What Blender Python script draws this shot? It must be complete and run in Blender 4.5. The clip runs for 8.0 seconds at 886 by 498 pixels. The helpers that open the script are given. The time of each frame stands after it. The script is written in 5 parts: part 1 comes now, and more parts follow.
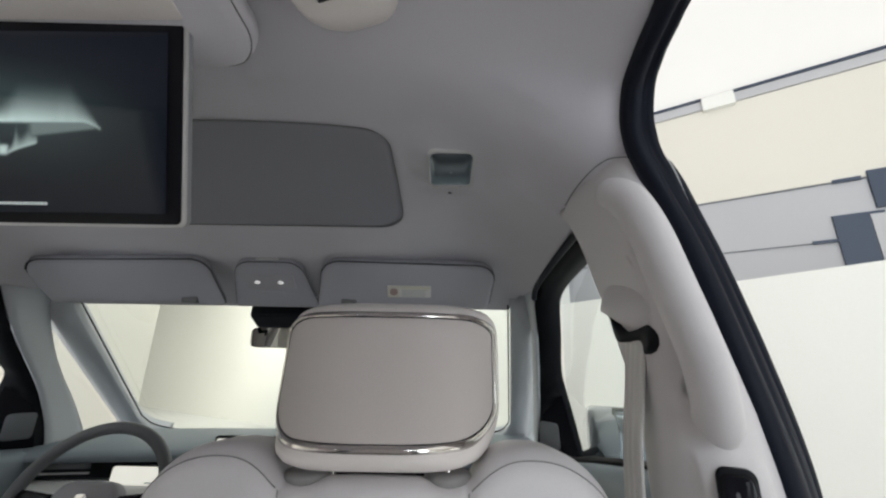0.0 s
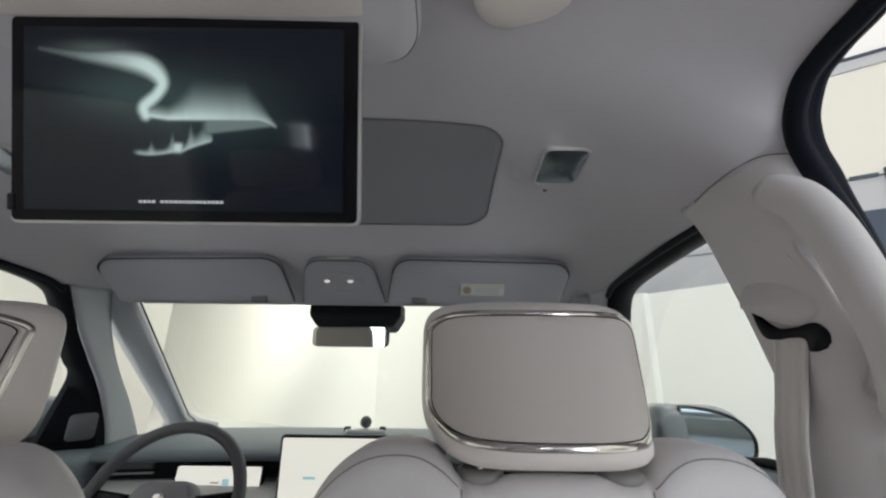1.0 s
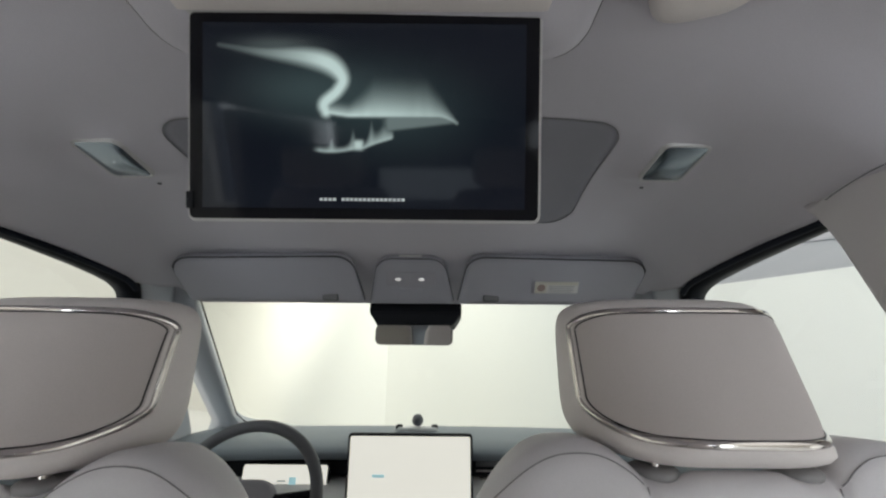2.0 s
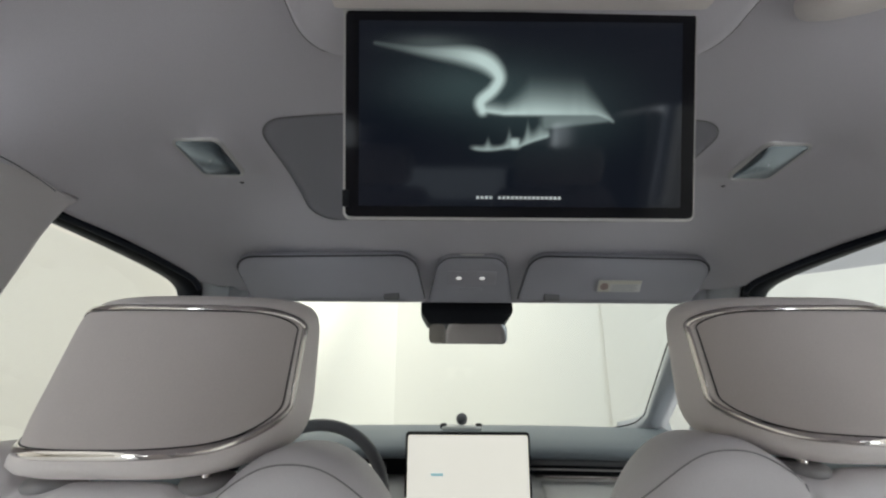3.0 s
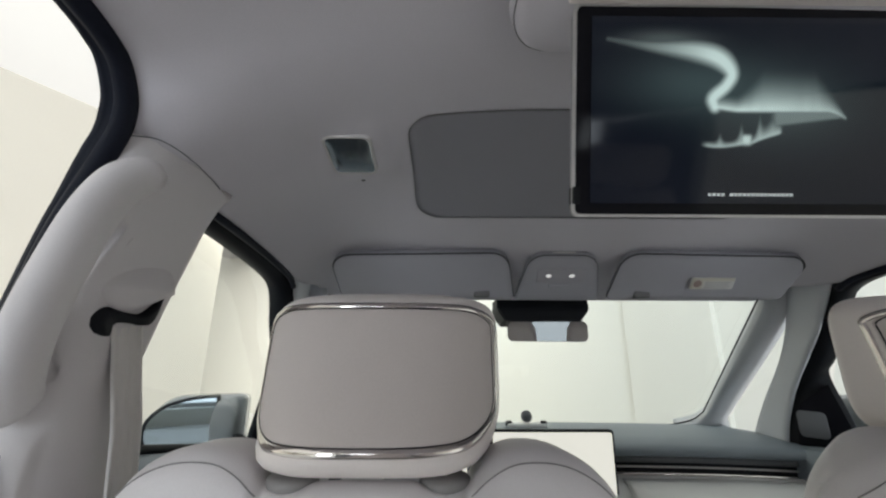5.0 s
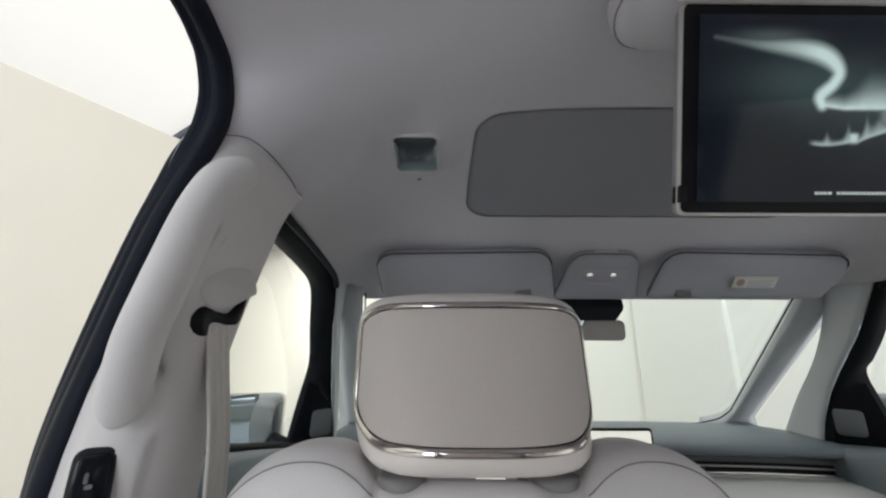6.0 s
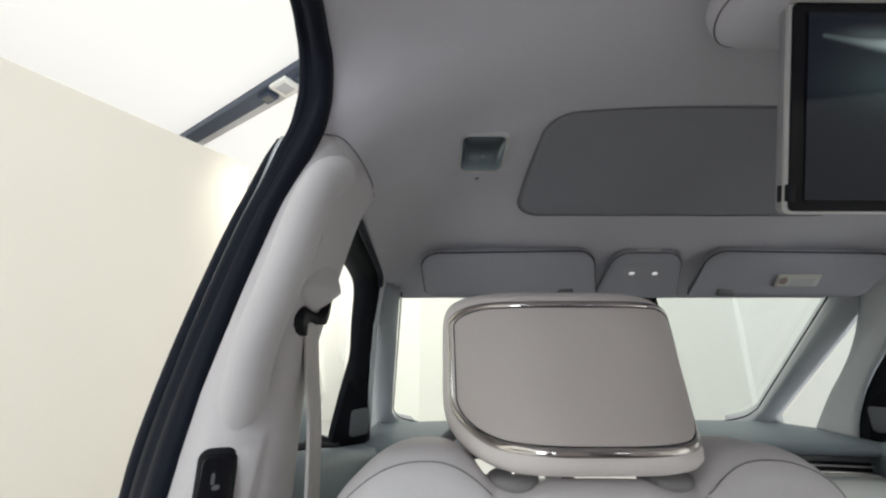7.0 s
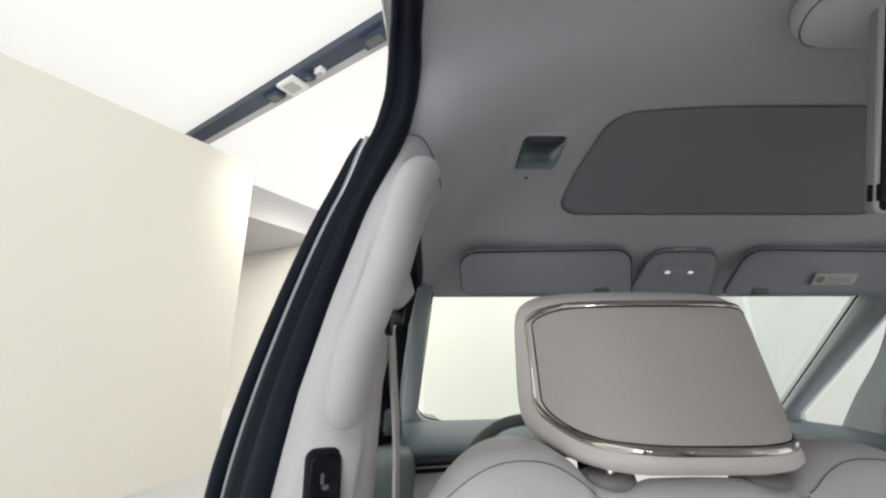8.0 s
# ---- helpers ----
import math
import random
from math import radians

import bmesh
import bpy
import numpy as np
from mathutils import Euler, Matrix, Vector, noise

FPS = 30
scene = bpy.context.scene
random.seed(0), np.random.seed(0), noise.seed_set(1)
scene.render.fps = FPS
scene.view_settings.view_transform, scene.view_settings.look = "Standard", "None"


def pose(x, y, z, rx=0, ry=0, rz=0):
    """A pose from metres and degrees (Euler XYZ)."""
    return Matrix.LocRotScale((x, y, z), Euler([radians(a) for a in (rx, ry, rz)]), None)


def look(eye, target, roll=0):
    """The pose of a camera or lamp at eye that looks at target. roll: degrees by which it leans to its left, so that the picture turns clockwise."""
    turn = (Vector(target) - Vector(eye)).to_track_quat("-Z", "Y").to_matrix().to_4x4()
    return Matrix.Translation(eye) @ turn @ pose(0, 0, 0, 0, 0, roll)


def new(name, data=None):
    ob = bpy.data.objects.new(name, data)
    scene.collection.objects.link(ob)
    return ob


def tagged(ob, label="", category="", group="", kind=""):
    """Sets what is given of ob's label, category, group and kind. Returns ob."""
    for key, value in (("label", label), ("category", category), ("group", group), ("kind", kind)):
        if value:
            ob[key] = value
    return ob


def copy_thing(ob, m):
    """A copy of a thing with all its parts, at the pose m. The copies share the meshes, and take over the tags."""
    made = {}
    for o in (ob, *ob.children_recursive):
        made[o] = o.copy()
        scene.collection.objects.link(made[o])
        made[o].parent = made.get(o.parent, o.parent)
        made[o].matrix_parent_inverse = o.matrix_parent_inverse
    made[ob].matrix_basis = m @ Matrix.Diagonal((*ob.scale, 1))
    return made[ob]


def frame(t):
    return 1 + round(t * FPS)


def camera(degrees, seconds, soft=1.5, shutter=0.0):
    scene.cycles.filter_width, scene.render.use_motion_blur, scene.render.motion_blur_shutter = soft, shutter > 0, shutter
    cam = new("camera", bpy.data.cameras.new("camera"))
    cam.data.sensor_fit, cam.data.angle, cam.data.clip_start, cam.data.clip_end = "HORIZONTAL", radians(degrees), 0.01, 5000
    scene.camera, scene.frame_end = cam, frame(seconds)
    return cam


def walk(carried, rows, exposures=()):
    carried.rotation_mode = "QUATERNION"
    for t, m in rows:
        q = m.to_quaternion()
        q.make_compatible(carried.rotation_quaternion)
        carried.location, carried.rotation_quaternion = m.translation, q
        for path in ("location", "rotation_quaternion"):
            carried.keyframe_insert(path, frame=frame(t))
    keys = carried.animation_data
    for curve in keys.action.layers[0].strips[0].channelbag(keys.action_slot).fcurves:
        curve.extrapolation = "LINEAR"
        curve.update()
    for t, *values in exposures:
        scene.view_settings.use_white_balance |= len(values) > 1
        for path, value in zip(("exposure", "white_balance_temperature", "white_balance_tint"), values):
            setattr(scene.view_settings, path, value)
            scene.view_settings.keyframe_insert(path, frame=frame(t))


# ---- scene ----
cam = camera(99.7, 8.0, soft=2.3)
METRES, EYE, TILT, LEAN, TURN = 1.12, 1.45, 16.0, -0.9, 0.0
START = 0.47
ROWS = [
    (0.0, 0.0, 0.0, 0.0, 0.0, -0.0, 0.0),
    (0.5, -0.0812, 0.0009, 0.0003, -0.08, -0.15, 0.09),
    (1.0, -0.1711, 0.0025, 0.0002, -0.15, -0.27, 0.22),
    (1.5, -0.2554, 0.0039, 0.0005, -0.26, -0.47, 0.36),
    (2.0, -0.344, 0.0051, 0.0006, -0.28, -0.57, 0.37),
    (3.5, -0.5554, 0.006, 0.0007, -0.5, -0.72, 0.54),
    (4.0, -0.6145, 0.0072, 0.001, -0.56, -0.79, 0.56),
    (4.5, -0.6623, 0.008, 0.0016, -0.58, -0.89, 0.57),
    (6.0, -0.8099, 0.011, 0.0034, -0.63, -1.15, 0.65),
    (6.5, -0.859, 0.0116, 0.0041, -0.67, -1.22, 0.72),
    (7.0, -0.912, 0.0124, 0.0051, -0.75, -1.3, 0.79),
    (7.5, -0.9562, 0.0132, 0.0055, -0.78, -1.37, 0.81),
    (8.0, -0.9998, 0.0135, 0.0074, -0.83, -1.48, 0.88),
]
walk(cam, [(t, pose(START, 0, EYE, TILT, LEAN, TURN) @ pose(METRES * x, METRES * y, METRES * z, 90 + pitch, roll, yaw)) for t, x, y, z, yaw, pitch, roll in ROWS],
     exposures=((0.0, 0.0), (2.0, -0.05), (3.5, -0.05), (4.5, 0.0), (8.0, 0.0)))
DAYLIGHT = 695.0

world = bpy.data.worlds.new("world")
scene.world = world
world.use_nodes = True
world.node_tree.nodes["Background"].inputs[0].default_value = (0.9, 0.92, 0.95, 1)
world.node_tree.nodes["Background"].inputs[1].default_value = 0.6


# ---- materials ----
def material(name, colour, rough=0.6, metal=0.0, grain=0.0, grain_scale=300.0, stain=0.0, stain_scale=6.0,
             bump=0.0, bump_scale=400.0, cells=False, emit=0.0, coat=0.0, sheen=0.0, rough_var=0.0, spec=0.5):
    """A procedural surface: fine grain, broad stains, relief."""
    m = bpy.data.materials.new(name)
    m.use_nodes = True
    nodes, links = m.node_tree.nodes, m.node_tree.links
    b = nodes["Principled BSDF"]
    b.inputs["Base Color"].default_value = (*colour, 1)
    b.inputs["Roughness"].default_value = rough
    b.inputs["Metallic"].default_value = metal
    b.inputs["Coat Weight"].default_value = coat
    b.inputs["Specular IOR Level"].default_value = spec
    b.inputs["Sheen Weight"].default_value = sheen
    if emit:
        b.inputs["Emission Color"].default_value = (*colour, 1)
        b.inputs["Emission Strength"].default_value = emit
    tex = nodes.new("ShaderNodeTexCoord")
    if grain or stain:
        fine = nodes.new("ShaderNodeTexNoise")
        fine.inputs["Scale"].default_value = grain_scale
        fine.inputs["Detail"].default_value = 3
        broad = nodes.new("ShaderNodeTexNoise")
        broad.inputs["Scale"].default_value = stain_scale
        broad.inputs["Detail"].default_value = 4
        links.new(tex.outputs["Object"], fine.inputs["Vector"])
        links.new(tex.outputs["Object"], broad.inputs["Vector"])
        one = nodes.new("ShaderNodeMath")
        one.operation = "MULTIPLY_ADD"
        one.inputs[1].default_value, one.inputs[2].default_value = 2 * grain, 1 - grain
        links.new(fine.outputs["Fac"], one.inputs[0])
        two = nodes.new("ShaderNodeMath")
        two.operation = "MULTIPLY_ADD"
        two.inputs[1].default_value, two.inputs[2].default_value = 2 * stain, 1 - stain
        links.new(broad.outputs["Fac"], two.inputs[0])
        both = nodes.new("ShaderNodeMath")
        both.operation = "MULTIPLY"
        links.new(one.outputs[0], both.inputs[0])
        links.new(two.outputs[0], both.inputs[1])
        mix = nodes.new("ShaderNodeVectorMath")
        mix.operation = "SCALE"
        mix.inputs[0].default_value = colour
        links.new(both.outputs[0], mix.inputs["Scale"])
        links.new(mix.outputs[0], b.inputs["Base Color"])
        if rough_var:
            rv = nodes.new("ShaderNodeMath")
            rv.operation = "MULTIPLY_ADD"
            rv.inputs[1].default_value, rv.inputs[2].default_value = 2 * rough_var, rough - rough_var
            links.new(broad.outputs["Fac"], rv.inputs[0])
            links.new(rv.outputs[0], b.inputs["Roughness"])
    if bump:
        relief = nodes.new("ShaderNodeTexVoronoi" if cells else "ShaderNodeTexNoise")
        relief.inputs["Scale"].default_value = bump_scale
        links.new(tex.outputs["Object"], relief.inputs["Vector"])
        bn = nodes.new("ShaderNodeBump")
        bn.inputs["Strength"].default_value = bump
        bn.inputs["Distance"].default_value = 0.0006
        links.new(relief.outputs["Distance" if cells else "Fac"], bn.inputs["Height"])
        links.new(bn.outputs[0], b.inputs["Normal"])
    return m


def glass(name, tint, gloss=0.035):
    """A thin pane: tinted and clear, with a gloss that grows towards grazing."""
    m = bpy.data.materials.new(name)
    m.use_nodes = True
    nodes, links = m.node_tree.nodes, m.node_tree.links
    nodes.remove(nodes["Principled BSDF"])
    clear, shine, mix = nodes.new("ShaderNodeBsdfTransparent"), nodes.new("ShaderNodeBsdfGlossy"), nodes.new("ShaderNodeMixShader")
    face = nodes.new("ShaderNodeLayerWeight")
    face.inputs["Blend"].default_value = 0.5
    power = nodes.new("ShaderNodeMath")
    power.operation = "POWER"
    power.inputs[1].default_value = 4.0
    fres = nodes.new("ShaderNodeMath")
    fres.operation = "MULTIPLY_ADD"
    fres.inputs[1].default_value, fres.inputs[2].default_value = 0.6, gloss
    links.new(face.outputs["Facing"], power.inputs[0])
    links.new(power.outputs[0], fres.inputs[0])
    clear.inputs["Color"].default_value = (*tint, 1)
    shine.inputs["Roughness"].default_value = 0.01
    shine.inputs["Color"].default_value = (0.9, 0.95, 0.95, 1)
    links.new(fres.outputs[0], mix.inputs[0])
    links.new(clear.outputs[0], mix.inputs[1])
    links.new(shine.outputs[0], mix.inputs[2])
    links.new(mix.outputs[0], nodes["Material Output"].inputs["Surface"])
    return m


def glow(name, colour, strength, body=0.8):
    m = bpy.data.materials.new(name)
    m.use_nodes = True
    b = m.node_tree.nodes["Principled BSDF"]
    b.inputs["Base Color"].default_value = (*[body * c for c in colour], 1)
    b.inputs["Emission Color"].default_value = (*colour, 1)
    b.inputs["Emission Strength"].default_value = strength
    return m


LINER = material("headliner_cloth", (0.575, 0.55, 0.592), 0.95, grain=0.10, grain_scale=900, stain=0.05, stain_scale=3, bump=0.35, bump_scale=1300, sheen=0.2)
RECESS = material("recess_cloth", (0.285, 0.28, 0.308), 0.9, grain=0.10, grain_scale=900, stain=0.05, stain_scale=4, bump=0.3, bump_scale=1200)
VISOR = material("visor_cloth", (0.365, 0.36, 0.39), 0.9, grain=0.08, grain_scale=900, stain=0.05, stain_scale=6, bump=0.3, bump_scale=1200)
TRIM = material("light_trim_plastic", (0.615, 0.585, 0.593), 0.55, grain=0.05, grain_scale=700, stain=0.04, stain_scale=5, bump=0.25, bump_scale=1500, cells=True, rough_var=0.06)
# same plastic as TRIM; bluer to paint in the cooler light at the windscreen
COOLLITTRIM = material("trim_in_cool_light", (0.56, 0.575, 0.61), 0.55, grain=0.05, grain_scale=700, stain=0.04, stain_scale=5, bump=0.25, bump_scale=1500, cells=True, rough_var=0.06)
LEATHER = material("light_leather", (0.81, 0.75, 0.725), 0.48, grain=0.05, grain_scale=500, stain=0.06, stain_scale=7, bump=0.35, bump_scale=900, cells=True, rough_var=0.08)
SEATCLOTH = material("seat_leather", (0.69, 0.66, 0.675), 0.5, grain=0.05, grain_scale=500, stain=0.06, stain_scale=7, bump=0.35, bump_scale=900, cells=True, rough_var=0.08)
PANEL = material("headrest_panel_cloth", (0.56, 0.505, 0.485), 0.75, grain=0.09, grain_scale=800, stain=0.05, stain_scale=9, bump=0.25, bump_scale=1600, sheen=0.1)
CHROME = material("satin_chrome", (0.66, 0.62, 0.59), 0.10, metal=1.0, grain=0.02, grain_scale=300, stain=0.04, stain_scale=20, rough_var=0.05)
RUBBER = material("black_rubber", (0.010, 0.012, 0.020), 0.55, spec=0.10, grain=0.15, grain_scale=300, stain=0.1, stain_scale=8, bump=0.15, bump_scale=500, rough_var=0.08)
BLACK = material("black_plastic", (0.010, 0.011, 0.014), 0.55, spec=0.16, grain=0.15, grain_scale=500, stain=0.1, stain_scale=8, bump=0.15, bump_scale=900, rough_var=0.08)
GAP = material("dark_gap", (0.075, 0.075, 0.082), 0.9, grain=0.1, stain=0.1)
PIANO = material("gloss_black", (0.010, 0.010, 0.013), 0.10, spec=0.12)
BEZEL = material("screen_bezel_alloy", (0.58, 0.565, 0.56), 0.4, metal=0.15, grain=0.03, stain=0.04)
CASING = material("screen_casing", (0.30, 0.30, 0.32), 0.5, grain=0.03, stain=0.04)
DASHTOP = material("dash_soft_blue_grey", (0.20, 0.235, 0.265), 0.5, grain=0.08, grain_scale=600, stain=0.08, stain_scale=5, bump=0.3, bump_scale=900, cells=True, rough_var=0.08)
DASHLOW = material("dash_light_panel", (0.83, 0.83, 0.82), 0.45, grain=0.05, grain_scale=500, stain=0.05, stain_scale=6, bump=0.2, bump_scale=900, cells=True)
WHEELMAT = material("wheel_leather_grey", (0.13, 0.135, 0.145), 0.5, grain=0.08, grain_scale=700, stain=0.08, stain_scale=10, bump=0.3, bump_scale=900, cells=True)
BELT = material("belt_webbing", (0.68, 0.65, 0.63), 0.7, grain=0.1, grain_scale=1500, stain=0.05, stain_scale=20, bump=0.4, bump_scale=1800)
MIRROR = material("dimmed_mirror", (0.44, 0.44, 0.43), 0.01, metal=1.0)
LAMPLENS = material("lamp_lens", (0.25, 0.285, 0.315), 0.20, metal=0.9, grain=0.03, stain=0.10, stain_scale=30)
# mirror colour darkened to stand for dark reflections, not a tint in the glass
DARKMIRROR = material("mirror_dark_reflection", (0.115, 0.13, 0.14), 0.03, metal=1.0)
MIRRORSHELL = material("silver_paint", (0.34, 0.35, 0.36), 0.25, metal=0.3, coat=0.6, grain=0.05, grain_scale=1500, stain=0.02)
CONSOLE = material("console_dark_cloth", (0.365, 0.355, 0.38), 0.8, grain=0.06, stain=0.05)
SEAM = material("seam_thread", (0.27, 0.26, 0.265), 0.8, grain=0.1, stain=0.05)
COLLARGREY = material("pale_collar", (0.27, 0.26, 0.26), 0.45, grain=0.05, stain=0.05)
COLLAR = material("grey_collar", (0.14, 0.137, 0.138), 0.5, grain=0.05, stain=0.05)
WALLPAINT = material("warm_white_wall", (0.745, 0.70, 0.62), 0.85, grain=0.02, grain_scale=60, stain=0.03, stain_scale=0.6, bump=0.03, bump_scale=150)
WALLWHITE = material("white_wall", (0.85, 0.835, 0.79), 0.85, grain=0.02, grain_scale=60, stain=0.03, stain_scale=0.5, bump=0.03, bump_scale=150)
SOFFIT = material("lilac_grey_soffit", (0.50, 0.49, 0.505), 0.85, grain=0.02, grain_scale=60, stain=0.06, stain_scale=0.7)
NAVY = material("navy_panel", (0.035, 0.05, 0.085), 0.5, grain=0.05, grain_scale=40, stain=0.1, stain_scale=2)
FLOOR = material("pale_resin_floor", (0.70, 0.70, 0.69), 0.5, grain=0.04, grain_scale=80, stain=0.025, stain_scale=1.2, rough_var=0.04)
PAINT = material("car_paint_grey", (0.33, 0.34, 0.36), 0.3, metal=0.3, coat=0.6, grain=0.05, grain_scale=1500, stain=0.02)
CARPET = material("grey_carpet", (0.14, 0.135, 0.13), 0.95, grain=0.3, grain_scale=500, stain=0.1, stain_scale=5, bump=0.5, bump_scale=600)
GLASS = glass("tinted_glass", (0.90, 0.955, 0.935))
PRIVACY = glass("privacy_glass", (0.36, 0.37, 0.375))
SIDEGLASS = glass("side_glass", (0.92, 0.955, 0.95))
CEILGLOW = glow("luminous_ceiling", (1.0, 0.99, 0.955), 0.75, 0.3)
LEDGLOW = glow("white_led", (1.0, 0.98, 0.97), 0.42)
UIWHITE = glow("display_white", (0.95, 0.935, 0.84), 0.74, 0.5)
UIBLUE = glow("display_pale_blue", (0.45, 0.72, 0.78), 0.55)
UIGREY = glow("display_grey_mark", (0.32, 0.36, 0.38), 0.4)
SCREENBAR = glow("display_caption", (0.72, 0.78, 0.78), 0.26)


# ---- mesh helpers ----
def mesh_of(name, bm, mat, smooth=True):
    me = bpy.data.meshes.new(name)
    bm.normal_update()
    bm.to_mesh(me)
    bm.free()
    me.materials.append(mat)
    if smooth:
        me.shade_smooth()
    return me


def part(name, bm, mat, parent=None, label="", smooth=True):
    """One mesh object out of a bmesh, under a thing or a part."""
    ob = new(name, mesh_of(name, bm, mat, smooth))
    if parent is not None:
        ob.parent = parent
    if label:
        ob["label"] = label
    return ob


def thing(name, label, category, group="", kind="", at=(0, 0, 0)):
    ob = new(name)
    ob.empty_display_size = 0.05
    ob.location = at
    return tagged(ob, label, category, group, kind)


def box(x0, x1, y0, y1, z0, z1, bevel=0.0, seg=2, bm=None):
    bm = bm or bmesh.new()
    made = bmesh.ops.create_cube(bm, size=1.0)
    vs = made["verts"]
    for v in vs:
        v.co = Vector(((x0 + x1) / 2 + v.co.x * (x1 - x0), (y0 + y1) / 2 + v.co.y * (y1 - y0), (z0 + z1) / 2 + v.co.z * (z1 - z0)))
    if bevel:
        es = list({e for v in vs for e in v.link_edges})
        bmesh.ops.bevel(bm, geom=es, offset=bevel, segments=seg, profile=0.5, affect="EDGES")
    return bm


def moved(bm, m):
    bmesh.ops.transform(bm, matrix=m, verts=bm.verts)
    return bm


def loft(rings, closed=True, caps=True, bm=None):
    """Skins a row of rings, each a list of as many points."""
    bm = bm or bmesh.new()
    rows = [[bm.verts.new(Vector(p)) for p in ring] for ring in rings]
    n = len(rows[0])
    for a, b in zip(rows, rows[1:]):
        for i in range(n if closed else n - 1):
            j = (i + 1) % n
            bm.faces.new((a[i], a[j], b[j], b[i]))
    if closed and caps:
        bm.faces.new(list(reversed(rows[0])))
        bm.faces.new(rows[-1])
    bmesh.ops.recalc_face_normals(bm, faces=bm.faces)
    return bm


def spline(points, n):
    """n points along a smooth (Catmull-Rom) curve through the points."""
    p = [Vector(q) for q in points]
    p = [2 * p[0] - p[1]] + p + [2 * p[-1] - p[-2]]
    out, last = [], len(p) - 3
    for k in range(n):
        s = k / (n - 1) * last
        i = min(int(s), last - 1)
        t = s - i
        a, b, c, d = p[i:i + 4]
        out.append(0.5 * (2 * b + (c - a) * t + (2 * a - 5 * b + 4 * c - d) * t * t + (3 * b - a - 3 * c + d) * t ** 3))
    return out


def tube(path, radius, n=10, closed=False, flat=1.0, side=None, caps=True):
    """A tube along a path; flat squeezes it along the given side direction."""
    rings, m = [], len(path)
    for k, p in enumerate(path):
        a, b = (path[(k - 1) % m], path[(k + 1) % m]) if closed else (path[max(k - 1, 0)], path[min(k + 1, m - 1)])
        d = (Vector(b) - Vector(a)).normalized()
        u = Vector(side(k) if callable(side) else (side or (0, 0, 1)))
        u = (u - d * u.dot(d)).normalized()
        w = d.cross(u)
        r = radius(k / (m - 1)) if callable(radius) else radius
        rings.append([Vector(p) + u * (r * flat * math.cos(6.28318 * i / n)) + w * (r * math.sin(6.28318 * i / n)) for i in range(n)])
    if closed:
        rings.append(rings[0])
        bm = loft(rings[:-1], caps=False)
        bm.verts.ensure_lookup_table()
        t = (m - 1) * n
        for i in range(n):
            j = (i + 1) % n
            bm.faces.new((bm.verts[t + i], bm.verts[t + j], bm.verts[j], bm.verts[i]))
        bmesh.ops.recalc_face_normals(bm, faces=bm.faces)
        return bm
    return loft(rings, caps=caps)


def rounded(w, h, r, n=6, radii=None):
    """The outline of a rounded rectangle about the origin; radii: those of the corners from top right, anticlockwise."""
    rs = radii or (r, r, r, r)
    out = []
    for k, (sx, sy) in enumerate(((1, 1), (-1, 1), (-1, -1), (1, -1))):
        q = rs[k]
        for i in range(n + 1):
            a = math.radians(90 * k + 90 * i / n)
            out.append((sx * (w / 2 - q) + q * math.cos(a), sy * (h / 2 - q) + q * math.sin(a)))
    return out


def slab(outline, depth, bevel=0.0, place=None):
    """A plate: the outline in x and z, its depth in y, with softened rims; placed by a matrix."""
    cx = sum(p[0] for p in outline) / len(outline)
    cz = sum(p[1] for p in outline) / len(outline)
    rings = []
    steps = [(-depth / 2, 1)] if not bevel else [(-depth / 2, -bevel), (-depth / 2 + 0.3 * bevel, -0.3 * bevel), (-depth / 2 + bevel, 0), (depth / 2 - bevel, 0), (depth / 2 - 0.3 * bevel, -0.3 * bevel), (depth / 2, -bevel)]
    if not bevel:
        steps = [(-depth / 2, 0), (depth / 2, 0)]
    for y, off in steps:
        ring = []
        for x, z in outline:
            d = math.hypot(x - cx, z - cz) or 1
            ring.append((x + off * (x - cx) / d, y, z + off * (z - cz) / d))
        rings.append(ring)
    bm = loft(rings)
    return moved(bm, place) if place is not None else bm


def ribbon(inner, outer, thick, away=(0, 0, 1)):
    """A strip between two edges, with thickness towards 'away'."""
    a = Vector(away).normalized() * thick
    return loft([[i, o, o + a, i + a] for i, o in zip(inner, outer)])


def lathe(profile, n=24, place=None):
    rings = [[(r * math.cos(6.28318 * k / n), r * math.sin(6.28318 * k / n), z) for k in range(n)] for r, z in profile]
    bm = loft(rings)
    return moved(bm, place) if place is not None else bm


def facing(bm, way):
    """Turns an open sheet so that its faces look along the given way."""
    bm.normal_update()
    if sum((f.normal * f.calc_area() for f in bm.faces), Vector()).dot(Vector(way)) < 0:
        bmesh.ops.reverse_faces(bm, faces=bm.faces)
    return bm


def mirror(points, s):
    return [Vector((s * p[0], p[1], p[2])) for p in points]


def step(a, b, x):
    t = min(1.0, max(0.0, (x - a) / (b - a)))
    return t * t * (3 - 2 * t)


def lerps(x, xs, ys):
    return float(np.interp(x, xs, ys))


def softly(xs, ys, spread):
    """A smooth curve through a table of values, as a function."""
    t = np.arange(xs[0] - 0.5, xs[-1] + 0.5, 0.005)
    v = np.interp(t, xs, ys)
    k = np.exp(-0.5 * (np.arange(-60, 61) * 0.005 / spread) ** 2)
    v = np.convolve(np.pad(v, 60, mode="edge"), k / k.sum(), mode="valid")
    return lambda x: float(np.interp(x, t, v))


# ---- the showroom ----
RA = Vector((0.50, 0.866, 0))     # along the long wall
RB = Vector((-0.84, 0.543, 0))    # along the ceiling's edge


